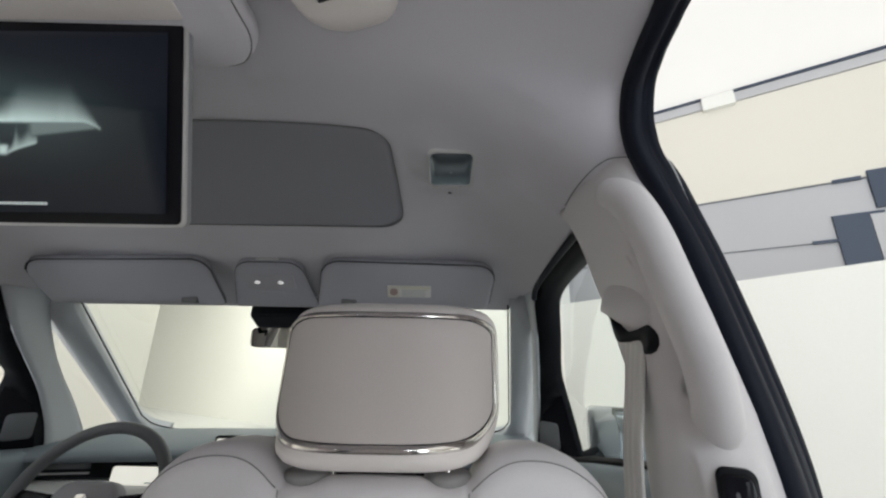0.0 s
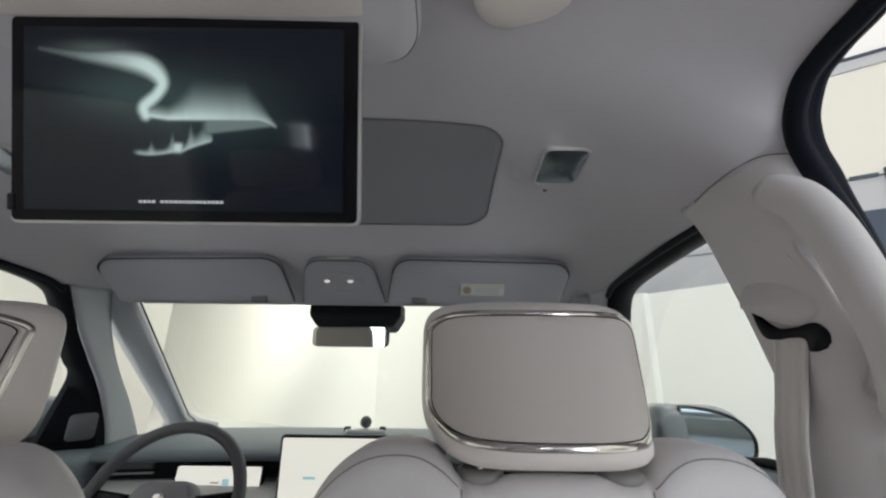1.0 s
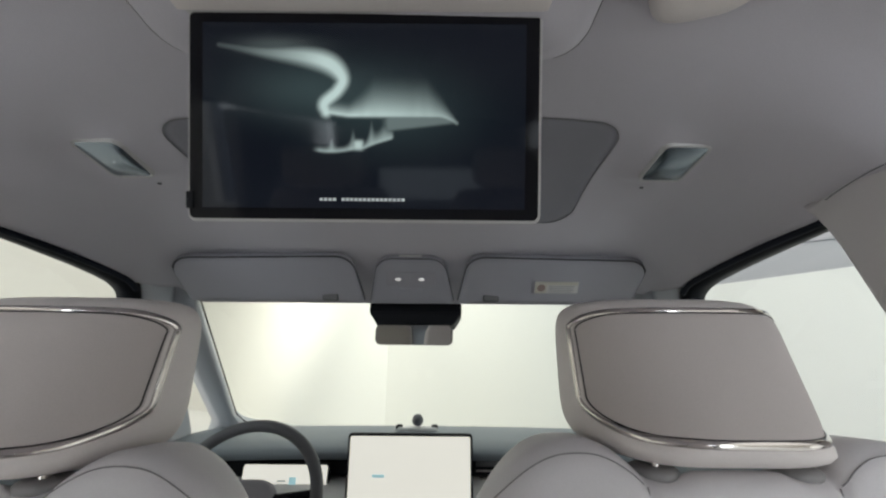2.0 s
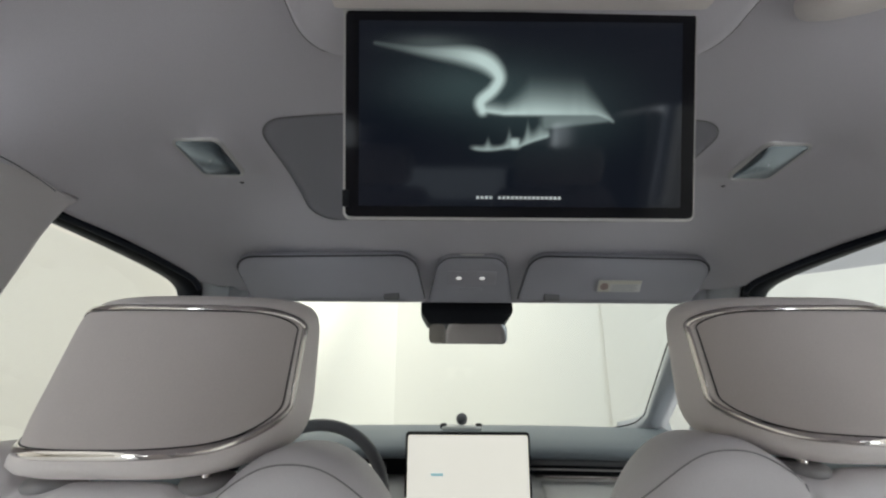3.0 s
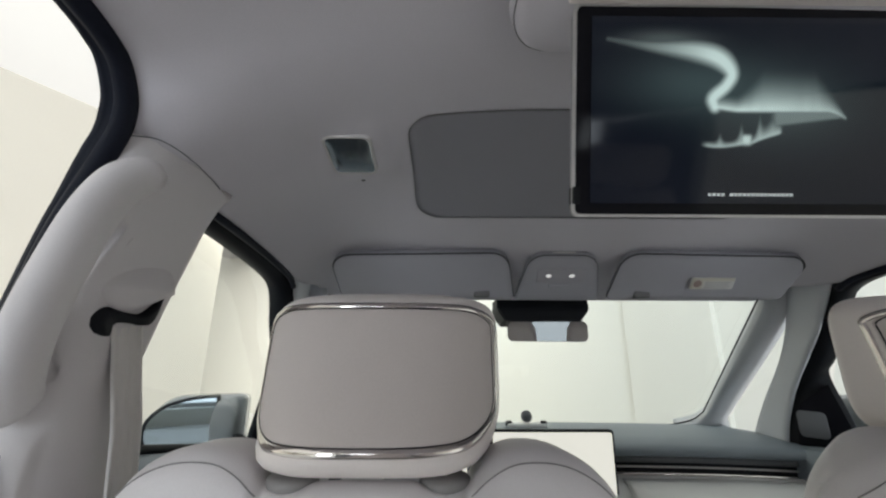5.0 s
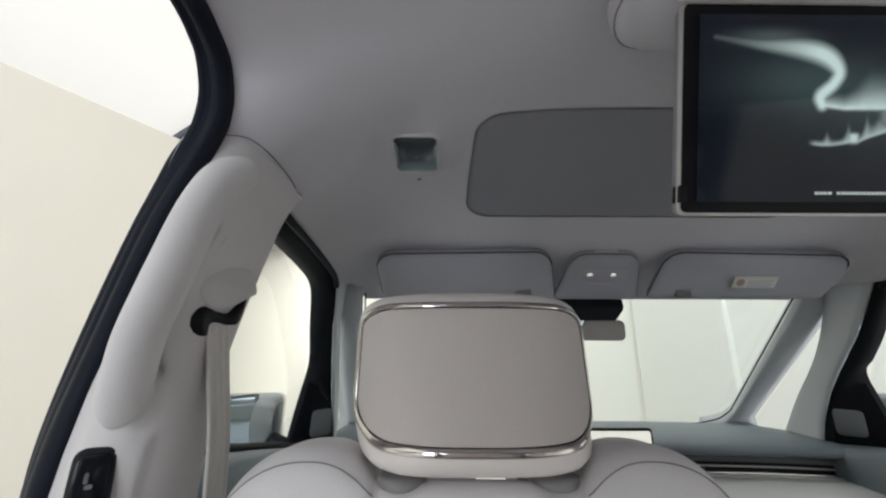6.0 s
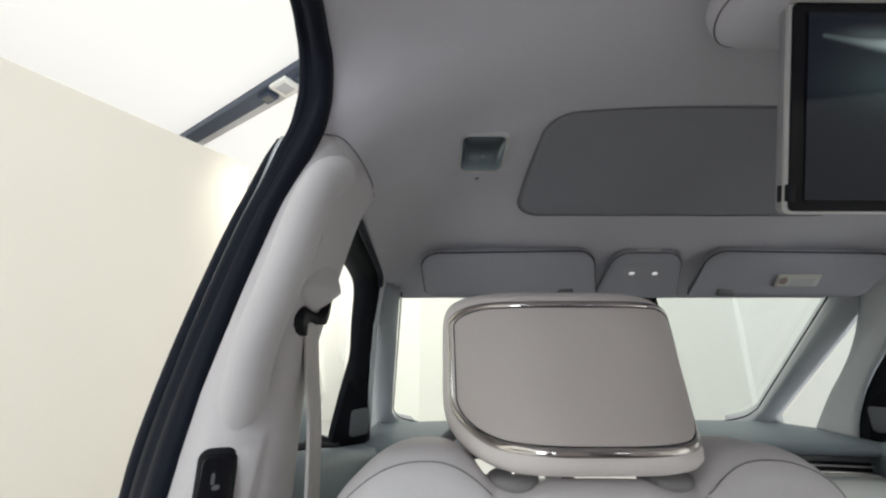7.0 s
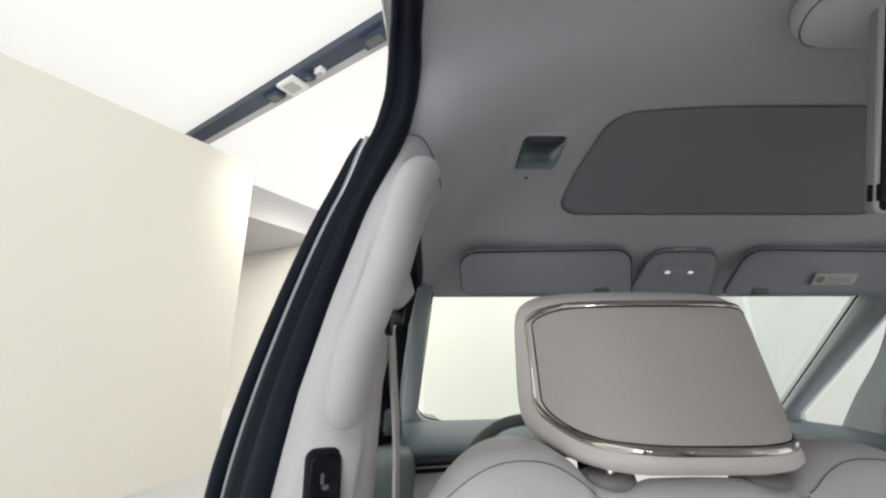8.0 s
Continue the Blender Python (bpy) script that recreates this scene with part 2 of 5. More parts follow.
def wall(name, a, b, z0, z1, thick, mat, label, category="wall"):
    """An upright wall from a to b, its thickness to the right of that way."""
    a, b = Vector((*a, 0)), Vector((*b, 0))
    d = (b - a).normalized()
    s = Vector((d.y, -d.x, 0)) * thick
    bm = loft([[p + Vector((0, 0, z)) for p in (a, b, b + s, a + s)] for z in (z0, z1)])
    return tagged(part(name, bm, mat, smooth=False), label, category, kind="structure")


tagged(part("floor", box(-11, 11, -11, 12, -0.2, 0.0), FLOOR, smooth=False), "pale smooth resin showroom floor under the car", "floor", kind="structure")
tagged(part("ceiling", box(-11, 11, -11, 12, 4.62, 4.8), WALLWHITE, smooth=False), "white showroom ceiling above the light panels", "ceiling", kind="structure")
# the stretched luminous ceiling, up to an edge that runs across the room
edge = Vector((3.15, 4.195, 0))
far_edge = [edge + RB * s for s in (-9, 13)]
near_edge = [p - RA * 11 for p in far_edge]
lum = loft([[p + Vector((0, 0, z)) for p in (far_edge[0], far_edge[1], near_edge[1], near_edge[0])] for z in (4.52, 4.58)])
tagged(part("ceiling_light_panel", lum, CEILGLOW, smooth=False), "large stretched white luminous ceiling panel", "ceiling light", kind="structure")
far_left = [edge + RB * 1.75, edge + RB * 13, edge + RB * 13 + RA * 4, edge + RB * 1.75 + RA * 1.6]
lum = loft([[p + Vector((0, 0, z)) for p in far_left] for z in (4.52, 4.58)])
tagged(part("ceiling_light_panel", lum, CEILGLOW, smooth=False), "stretched white luminous ceiling panel", "ceiling light", kind="structure")
# bulkhead below that edge, with its trim and joints
bulk = thing("bulkhead", "lilac grey bulkhead wall with navy openings under the lit ceiling", "wall", kind="structure")
bm = loft([[p + Vector((0, 0, z)) for p in (edge + RB * -9, edge + RB * 1.6, edge + RB * 1.6 + RA * 0.2, edge + RB * -9 + RA * 0.2)] for z in (0.0, 4.52)])
part("bulkhead_face", bm, SOFFIT, bulk, smooth=False)


def on_bulk(s0, s1, z0, z1, thick, mat, name, label=""):
    a, b = edge + RB * s0, edge + RB * s1
    bm = loft([[p + Vector((0, 0, z)) for p in (a, b, b - RA * thick, a - RA * thick)] for z in (z0, z1)])
    return part(name, bm, mat, bulk, label, smooth=False)


on_bulk(-9, 1.6, 4.488, 4.515, 0.05, NAVY, "edge_trim", "thin dark edge trim")
on_bulk(-9, 1.6, 4.37, 4.485, 0.03, SOFFIT, "cornice", "lilac grey cornice")
# paler colour paints in the brighter light high on the bulkhead
on_bulk(-9, 1.6, 3.19, 4.365, 0.012, WALLPAINT, "upper_board", "upper board, paler for the light")
on_bulk(-0.83, -0.52, 4.33, 4.50, 0.07, WALLWHITE, "light_tag", "small white box on the edge")
for z in (3.172, 2.575):
    on_bulk(-9, 1.6, z, z + 0.010, 0.014, WHEELMAT, "panel_joint")
on_bulk(-1.62, -1.42, 3.165, 3.20, 0.03, NAVY, "dark_slit", "short dark slit")
on_bulk(-1.35, -1.17, 2.57, 2.60, 0.03, NAVY, "dark_slit", "short dark slit")
on_bulk(-1.70, -1.35, 2.0, 2.83, 0.03, NAVY, "navy_opening", "dark navy rectangular opening")
on_bulk(-4.2, -1.665, 2.86, 3.24, 0.034, NAVY, "navy_opening", "dark navy rectangular opening")
on_bulk(-4.2, -1.60, 2.0, 2.80, 0.04, SOFFIT, "lower_board", "grey lower board")

# the long wall on the driver's side
corner = Vector((-3.36, 5.06, 0))
c2 = corner - RA * 14
wall("wall_west", tuple(corner[:2]), tuple(c2[:2]), 0, 4.03, 0.25, WALLPAINT, "tall warm white showroom wall")
soff = loft([[Vector((-4.35, 6.75, z)), Vector((-3.2, 8.75, z)), Vector((-6.0, 10.5, z)), Vector((-7.2, 8.5, z))] for z in (3.86, 4.52)])
tagged(part("wall_north_soffit", soff, SOFFIT, smooth=False), "grey dropped soffit beam behind the tall wall", "soffit", kind="structure")
# far walls
mid = (-0.92, 7.25)
wall("wall_north", (-9.5, 12.0), mid, 0, 4.6, -0.2, WALLWHITE, "white far wall lit from above")
wall("wall_north_return", mid, (1.74, 4.08), 0, 4.6, -0.2, WALLWHITE, "white far wall lit from above")
# low partition on the passenger's side
pd = Vector((0.484, -0.875, 0))
p0 = Vector((2.12, 3.44, 0))
wall("partition_wall", tuple((p0 + pd * 6)[:2]), tuple(p0[:2]), 0, 2.0, 0.12, WALLWHITE, "low white free-standing partition wall", "partition")
q0 = p0 + pd * 0.06 + Vector((0.03, 0.016, 0))
wall("partition_wall_far", tuple(q0[:2]), tuple((q0 - pd * 0.86)[:2]), 0, 2.0, -0.12, WALLWHITE, "low white free-standing partition wall", "partition")
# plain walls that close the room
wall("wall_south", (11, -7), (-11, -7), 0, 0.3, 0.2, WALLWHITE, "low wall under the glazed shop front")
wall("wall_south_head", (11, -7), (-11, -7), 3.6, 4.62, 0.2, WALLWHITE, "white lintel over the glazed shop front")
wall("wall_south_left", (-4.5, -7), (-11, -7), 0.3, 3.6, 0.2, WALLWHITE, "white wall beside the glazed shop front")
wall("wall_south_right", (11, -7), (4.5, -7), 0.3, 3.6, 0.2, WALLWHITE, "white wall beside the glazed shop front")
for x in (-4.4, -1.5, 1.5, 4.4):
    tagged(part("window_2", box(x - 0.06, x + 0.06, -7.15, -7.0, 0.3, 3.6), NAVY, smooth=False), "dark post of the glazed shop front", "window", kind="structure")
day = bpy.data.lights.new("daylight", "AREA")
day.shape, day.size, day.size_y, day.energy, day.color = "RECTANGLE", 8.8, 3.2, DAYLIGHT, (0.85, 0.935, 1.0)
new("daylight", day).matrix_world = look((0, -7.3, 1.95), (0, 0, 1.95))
wall("wall_east", (11, 12), (11, -11), 0, 4.62, -0.2, WALLWHITE, "plain white closing wall")
wall("wall_far_west", (-11, -11), (-11, 12), 0, 4.62, -0.2, WALLWHITE, "plain white closing wall")
wall("wall_far_north", (-11, 12), (11, 12), 0, 4.62, -0.2, WALLWHITE, "plain white closing wall")

# track light rail with its spots
rail = thing("track_light", "dark ceiling track light rail with white spot heads", "track light")
ra, rb = Vector((-5.25, 5.640, 4.5)), Vector((-0.25, 2.345, 4.5))
rd = (rb - ra).normalized()
side = Vector((rd.y, -rd.x, 0)) * 0.09
bm = loft([[p + o for o in (-side, side, side + Vector((0, 0, -0.10)), -side + Vector((0, 0, -0.10)))] for p in (ra, rb)])
part("rail", bm, NAVY, rail, smooth=False)
bm = loft([[p + side * f + Vector((0, 0, z)) for f, z in ((-1.02, -0.002), (-1.02, -0.10), (-2.0, -0.10), (-2.0, -0.002))] for p in (ra, rb)])
part("rail_skirt", bm, SOFFIT, rail, "pale grey skirt beside the rail", smooth=False)
for f, long, wide, drop, mat, label in ((0.575, 0.15, 0.115, 0.115, WALLWHITE, "square white spot head"), (0.520, 0.11, 0.070, 0.120, NAVY, "dark blue spot head"), (0.625, 0.05, 0.050, 0.125, NAVY, "dark spot head"), (0.655, 0.055, 0.040, 0.140, WALLWHITE, "small white spot head"), (0.790, 0.16, 0.070, 0.120, NAVY, "dark blue spot head")):
    turn = Matrix.Translation(ra.lerp(rb, f) + Vector((0, 0, -drop)) - side * 0.35) @ Matrix.Rotation(math.atan2(rd.y, rd.x), 4, "Z")
    head = part("spot_head", moved(box(-long, long, -wide, wide, -0.025, 0.045, 0.012), turn), mat, rail, label)
    part("lens", moved(box(-long * 0.6, long * 0.6, -wide * 0.6, wide * 0.6, -0.029, -0.024, 0.004), turn), COLLAR if mat is NAVY else SOFFIT, head)

# two of the spots wash the far walls
# the third hangs off the rail, added to brighten the wall's far left
for name, at, to, power, cone in (("spot_light", (-2.6, 4.1, 4.3), (-2.7, 8.1, 1.9), 560, 92), ("spot_light", (-1.6, 3.45, 4.3), (0.1, 6.0, 1.7), 390, 80), ("spot_light", (-1.6, 4.55, 4.3), (-5.4, 9.75, 1.4), 2250, 52)):
    lamp = bpy.data.lights.new(name, "SPOT")
    lamp.energy, lamp.spot_size, lamp.spot_blend, lamp.shadow_soft_size = power, radians(cone), 1.0, 0.6
    lamp.color = (1.0, 0.95, 0.84)
    ob = new(name, lamp)
    ob.matrix_world = look(at, to)


# ---- the car's shell ----
LINER_MID = softly((-2.3, 0.0, 0.30, 0.54, 0.70, 0.82, 0.95, 1.05, 1.20, 1.40), (1.80, 1.838, 1.832, 1.812, 1.782, 1.748, 1.700, 1.655, 1.595, 1.51), 0.04)
LINER_DROP = softly((-2.3, 0.15, 0.27, 0.335, 0.356, 0.376, 0.391, 0.43, 0.57, 0.80, 0.95, 1.03, 1.10, 1.20), (0.06, 0.064, 0.062, 0.066, 0.076, 0.096, 0.128, 0.150, 0.155, 0.118, 0.088, 0.05, 0.010, 0.0), 0.010)
LINER_BEND = softly((0.5, 0.6, 0.88, 1.0), (3.7, 3.7, 10.0, 10.0), 0.04)
LINER_EDGE = softly((-2.3, 0.20, 0.27, 0.335, 0.356, 0.376, 0.391, 0.41, 0.46, 0.57, 0.93, 1.12, 1.20), (0.665, 0.668, 0.672, 0.676, 0.678, 0.683, 0.691, 0.692, 0.681, 0.678, 0.700, 0.690, 0.675), 0.008)


def liner_z(x, y):
    """The height of the roof lining: falls towards the windscreen and the sides."""
    z = LINER_MID(y) - LINER_DROP(y) * min(1.0, abs(x) / LINER_EDGE(y)) ** LINER_BEND(y)
    # a flat seat for each reading lamp
    w = math.exp(-((abs(x) - 0.479) / 0.062) ** 4 - ((y - 0.584) / 0.075) ** 4)
    return z + w * (1.762 - 0.17 * (y - 0.584) - z)


def liner_edge(y):
    return LINER_EDGE(y)


REC = (-0.002, 0.678, 0.754, 0.308)   # the recess: middle x and y, width, length


ys = list(np.linspace(-2.2, 0.2, 25)) + list(np.linspace(0.21, 1.2, 166))
us = np.linspace(-1, 1, 231)
bm = loft([[(u * liner_edge(y), y, liner_z(u * liner_edge(y), y)) for u in us] for y in ys], closed=False)
liner = part("headliner", facing(bm, (0, 0, -1)), LINER)
tagged(liner, "light grey textile roof lining of the car cabin", "headliner", kind="structure")
sol = liner.modifiers.new("thickness", "SOLIDIFY")
sol.thickness, sol.offset = 0.02, -1.0


def outline_on_liner(w, l, r, cx, cy, lift, n=10):
    return [Vector((cx + x, cy + y, liner_z(cx + x, cy + y) + lift)) for x, y in rounded(w, l, r, n, radii=(r, r, 0.75 * r, 0.75 * r))]


# the cloth panel set into the lining, and the seam round it
def dense_on_liner(w, l, r, lift):
    o, out = outline_on_liner(w, l, r, REC[0], REC[1], 0, 14), []
    for a, b in zip(o, o[1:] + o[:1]):
        k = max(1, int((b - a).length / 0.012))
        for i in range(k):
            x, y = a.x + (b.x - a.x) * i / k, a.y + (b.y - a.y) * i / k
            out.append(Vector((x, y, liner_z(x, y) + lift)))
    return out


rows = []
loop = dense_on_liner(REC[2], REC[3], 0.055, 0)
for v in np.linspace(0.0004, 1, 30):
    rows.append([Vector((REC[0] + (p.x - REC[0]) * v, REC[1] + (p.y - REC[1]) * v, liner_z(REC[0] + (p.x - REC[0]) * v, REC[1] + (p.y - REC[1]) * v) - 0.0018)) for p in loop])
rows.append([p + Vector((0, 0, 0.004)) for p in loop])
rec = part("recess_panel", loft(rows, caps=False), RECESS)
tagged(rec, "dark grey cloth panel in the roof lining behind the folding screen", "roof panel", kind="structure")
dense = dense_on_liner(REC[2] + 0.002, REC[3] + 0.002, 0.056, -0.0022)
seam = part("recess_seam", tube(dense, 0.0009, 6, closed=True), COLLAR)
tagged(seam, "dark seam round the roof panel", "trim", kind="structure")

# outer roof skin, floor, rear and lower body
ys = list(np.linspace(-2.25, 1.24, 40))
rings = [[(u * 0.715, y, lerps(y, (-2.25, -0.5, 0.3, 0.9, 1.24), (1.86, 1.90, 1.90, 1.80, 1.640)) - lerps(y, (0.3, 0.9, 1.24), (0.075, 0.050, 0.006)) * abs(u) ** 3) for u in np.linspace(-1, 1, 25)] for y in ys]
roof = part("car_roof", facing(loft(rings, closed=False), (0, 0, 1)), PAINT)
tagged(roof, "grey painted roof skin of the car", "car roof", kind="structure")
sol = roof.modifiers.new("thickness", "SOLIDIFY")
sol.thickness, sol.offset = 0.02, -1.0
tagged(part("car_floor", box(-0.86, 0.86, -2.25, 1.75, 0.38, 0.44, 0.01), CARPET), "dark carpeted floor of the car cabin", "car floor", kind="structure")
tail = thing("tailgate", "closed car tailgate with a wide rear window", "tailgate", kind="structure")
part("lower_panel", box(-0.80, 0.80, -2.27, -2.21, 0.44, 1.02, 0.01), TRIM, tail)
part("upper_panel", box(-0.76, 0.76, -2.27, -2.21, 1.42, 1.84, 0.01), TRIM, tail)
for s in (-1, 1):
    part("side_frame", box(s * 0.645 - 0.165, s * 0.645 + 0.165, -2.27, -2.21, 1.02, 1.42, 0.01), TRIM, tail)
    part("window_post", box(s * 0.45 - 0.028, s * 0.45 + 0.028, -2.275, -2.20, 1.02, 1.42, 0.005), BLACK, tail, "black window post")
pane = part("pane", box(-0.425, 0.425, -2.245, -2.235, 1.02, 1.42), PRIVACY, tail, "dark privacy glass", smooth=False)
pane.visible_shadow = False
for s in (-1, 1):
    bs = thing("body_side", "painted lower body side with sill and rear pillar of the car", "car body", kind="structure")
    part("rear_quarter", box(min(s * 0.80, s * 0.88), max(s * 0.80, s * 0.88), -2.25, -0.95, 0.44, 1.78, 0.02), PAINT, bs)
    part("sill", box(min(s * 0.78, s * 0.90), max(s * 0.78, s * 0.90), -0.95, 0.46, 0.34, 0.46, 0.02), PAINT, bs)

# windscreen with its surround
def ws_point(u, v):
    """The windscreen: u across (-1 to 1), v down from the header."""
    x = u * (0.675 + 0.075 * v)
    y = 1.195 + 0.475 * v - 0.03 * u * u * (1 - v)
    z = 1.597 - 0.44 * v - 0.004 * u * u
    return Vector((x, y, z))


win = thing("window_1", "raked clear windscreen with a grey surround", "windscreen", kind="structure")
bm = loft([[ws_point(u * 1.04, v) + Vector((0, 0.03, 0.012)) for u in np.linspace(-1, 1, 21)] for v in np.linspace(-0.04, 1.08, 8)], closed=False)
pane = part("pane", bm, GLASS, win)
pane.visible_shadow = False


STRUT_REAR = ((0.699, 0.948, 1.665), (0.726, 1.052, 1.515), (0.743, 1.127, 1.43), (0.754, 1.186, 1.365), (0.766, 1.236, 1.301), (0.767, 1.274, 1.214), (0.765, 1.295, 1.12))


def a_pillar(s):
    """The windscreen pillar, the quarter window behind it and the second strut."""
    pil = thing("a_pillar_trim", "light grey windscreen pillar trim with a triangular quarter window", "pillar trim", kind="structure")
    vs = list(np.linspace(-0.06, 0.90, 14))
    front = [ws_point(s, v) for v in vs]
    low = [ws_point(s * (0.985 - 0.13 * k * k), 0.90 + 0.135 * k ** 0.6) for k in np.linspace(0.15, 1, 8)]
    front += low
    # quarter window corners
    q_top, q_front, q_rear = Vector((s * 0.737, 1.17, 1.517)), Vector((s * 0.793, 1.608, 1.161)), Vector((s * 0.819, 1.497, 1.133))
    back = [q_top.lerp(q_front, min(1, max(0, (v - 0.10) / 0.78))) + Vector((s * -0.004, 0, 0.018)) for v in vs]
    back[0] = Vector((s * 0.712, 1.11, 1.635))
    back[1] = Vector((s * 0.722, 1.14, 1.572))
    back[2] = Vector((s * 0.730, 1.155, 1.548))
    # below the quarter window the trim runs into the dash
    back += [back[-1] + Vector((s * 0.004 * k, 0.004 * k, -0.010 * k)) for k in range(1, len(low) + 1)]
    strip = [f * 0.74 + b * 0.26 + Vector((s * -0.014, -0.009, 0.008)) for f, b in zip(front, back)]
    ridge = [f * 0.70 + b * 0.30 + Vector((s * -0.0165, -0.009, 0.004)) for f, b in zip(front, back)]
    flank = [f * 0.36 + b * 0.64 + Vector((s * -0.008, -0.001, -0.002)) for f, b in zip(front, back)]
    deep = [b + Vector((s * 0.05, 0.03, 0)) for b in back]
    out = [f + Vector((s * 0.03, 0.05, 0.02)) for f in front]
    rings = [list(r) for r in zip(out, front, strip, ridge, flank, back, deep)]
    part("pillar_cover", loft(rings), COOLLITTRIM, pil)
    # dark edge of the glass
    part("glass_edge", tube([p + Vector((s * -0.004, 0.012, 0.004)) for p in front], 0.0024, 8), BLACK, pil, "black glass edge")
    # second strut, between the quarter window and the door
    fr = spline(mirror(((0.7, 1.09, 1.665), (0.738, 1.17, 1.528), (0.75, 1.225, 1.436), (0.763, 1.285, 1.364), (0.777, 1.357, 1.287), (0.796, 1.437, 1.193), (0.821, 1.51, 1.109)), s), 20)
    rr = spline(mirror(STRUT_REAR, s), 20)
    rings = []
    for p, r in zip(fr, rr):
        out = Vector((s, 0, 0))
        rings.append([p + out * 0.012, p, p.lerp(r, 0.2) - out * 0.003, p.lerp(r, 0.5) - out * 0.005, p.lerp(r, 0.8) - out * 0.003, r, r + out * 0.006])
    part("strut_cover", loft(rings), COOLLITTRIM, pil)
    bm = bmesh.new()
    tri = [q_top + Vector((s * 0.025, 0, 0.03)), q_front + Vector((s * 0.02, 0.04, -0.03)), q_rear + Vector((s * 0.02, -0.06, -0.04))]
    bm.faces.new([bm.verts.new(p) for p in tri])
    q = part("quarter_pane", bm, SIDEGLASS, pil, "triangular side pane", smooth=False)
    q.visible_shadow = False
    part("lower_trim", tube(spline([q_front + Vector((0, 0.02, -0.012)), q_front.lerp(q_rear, 0.5) + Vector((0, 0, -0.012)), q_rear + Vector((0, -0.03, -0.012))], 8), 0.012, 8), COOLLITTRIM, pil)
    return pil


for s in (-1, 1):
    a_pillar(s)


# front door with its black window frame, glass, tweeter and lower panel
def front_door(s):
    door = thing("door_1" if s < 0 else "door_2", "closed front car door with black window frame and side glass", "car door", kind="structure")
    inner = spline(mirror(((0.688, 0.52, 1.648), (0.690, 0.59, 1.645), (0.694, 0.74, 1.634), (0.697, 0.88, 1.617), (0.701, 0.945, 1.602), (0.712, 0.995, 1.570), (0.729, 1.052, 1.515), (0.740, 1.091, 1.467), (0.756, 1.168, 1.387), (0.770, 1.236, 1.301), (0.769, 1.274, 1.214), (0.767, 1.295, 1.12)), s), 66)
    outer = spline(mirror(((0.765, 0.52, 1.668), (0.772, 0.59, 1.664), (0.772, 0.77, 1.643), (0.770, 0.90, 1.622), (0.771, 0.965, 1.602), (0.776, 1.000, 1.570), (0.788, 1.045, 1.505), (0.793, 1.070, 1.468), (0.805, 1.117, 1.415), (0.826, 1.165, 1.370), (0.848, 1.155, 1.260), (0.870, 1.140, 1.12)), s), 66)
    part("window_frame", ribbon(inner, outer, 0.006, (s * 0.75, 0.5, 0.3)), BLACK, door, "black window frame")
    lip = [p + Vector((s * -0.002, -0.004, 0.004)) for p in inner[:27]]
    part("frame_seal", tube(lip, 0.007, 8), RUBBER, door)
    # dark backing behind the frame up to the roof, added to block stray light
    backing = [p + Vector((s * 0.006, 0.002, 0.002)) for p in inner[:42]]
    part("frame_backing", ribbon(backing, [p + Vector((s * 0.010, 0.012, 0.06)) for p in backing], 0.004, (s, 0.3, 0)), BLACK, door)
    # sail panel with the tweeter
    nrm = Vector((s * -0.75, -0.66, 0.0)).normalized()
    tri = [p + nrm * 0.005 for p in mirror(((0.822, 1.172, 1.345), (0.862, 1.146, 1.14), (0.775, 1.270, 1.14), (0.778, 1.232, 1.285)), s)]
    part("sail_panel", loft([tri, [p - nrm * 0.006 for p in tri]]), PIANO, door, "black corner panel", smooth=False)
    turn = Matrix.Translation(Vector((s * 0.797, 1.222, 1.229)) + nrm * 0.010) @ (nrm.to_track_quat("-Y", "Z").to_matrix().to_4x4())
    part("tweeter_grille", slab(rounded(0.066, 0.074, 0.012, 4), 0.010, 0.003, turn), WHEELMAT, door, "grey tweeter grille")
    # glass
    g = [(s * 0.79, 0.56, 1.66), (s * 0.79, 1.02, 1.64), (s * 0.865, 1.28, 1.12), (s * 0.845, 0.56, 1.12)]
    bm = bmesh.new()
    bm.faces.new([bm.verts.new(p) for p in g])
    pane = part("pane", bm, SIDEGLASS, door, smooth=False)
    pane.visible_shadow = False
    # top of the door and lower panel
    sill = [((s * 0.765, 0.45, 1.262), (s * 0.85, 0.45, 1.285)), ((s * 0.765, 0.70, 1.262), (s * 0.85, 0.70, 1.275)), ((s * 0.76, 1.0, 1.205), (s * 0.86, 1.0, 1.21)), ((s * 0.74, 1.15, 1.165), (s * 0.88, 1.15, 1.175)), ((s * 0.735, 1.32, 1.15), (s * 0.90, 1.32, 1.16))]
    rings = []
    for a, b in sill:
        a, b = Vector(a), Vector(b)
        rings.append([b + Vector((0, 0, -0.02)), b, a.lerp(b, 0.35) + Vector((0, 0, 0.004)), a, a + Vector((s * -0.016, 0, -0.02)), a + Vector((s * -0.02, 0, -0.10)), a + Vector((s * 0.02, 0, -0.75)), b + Vector((0, 0, -0.75))])
    part("door_panel", loft(rings), DASHTOP, door, "blue grey upper door trim")
    part("belt_seal", tube([Vector(a).lerp(Vector(b), 0.72) + Vector((0, 0, 0.008)) for a, b in sill], 0.011, 10, flat=0.7), BLACK, door, "black window seal")
    return door


for s in (-1, 1):
    front_door(s)


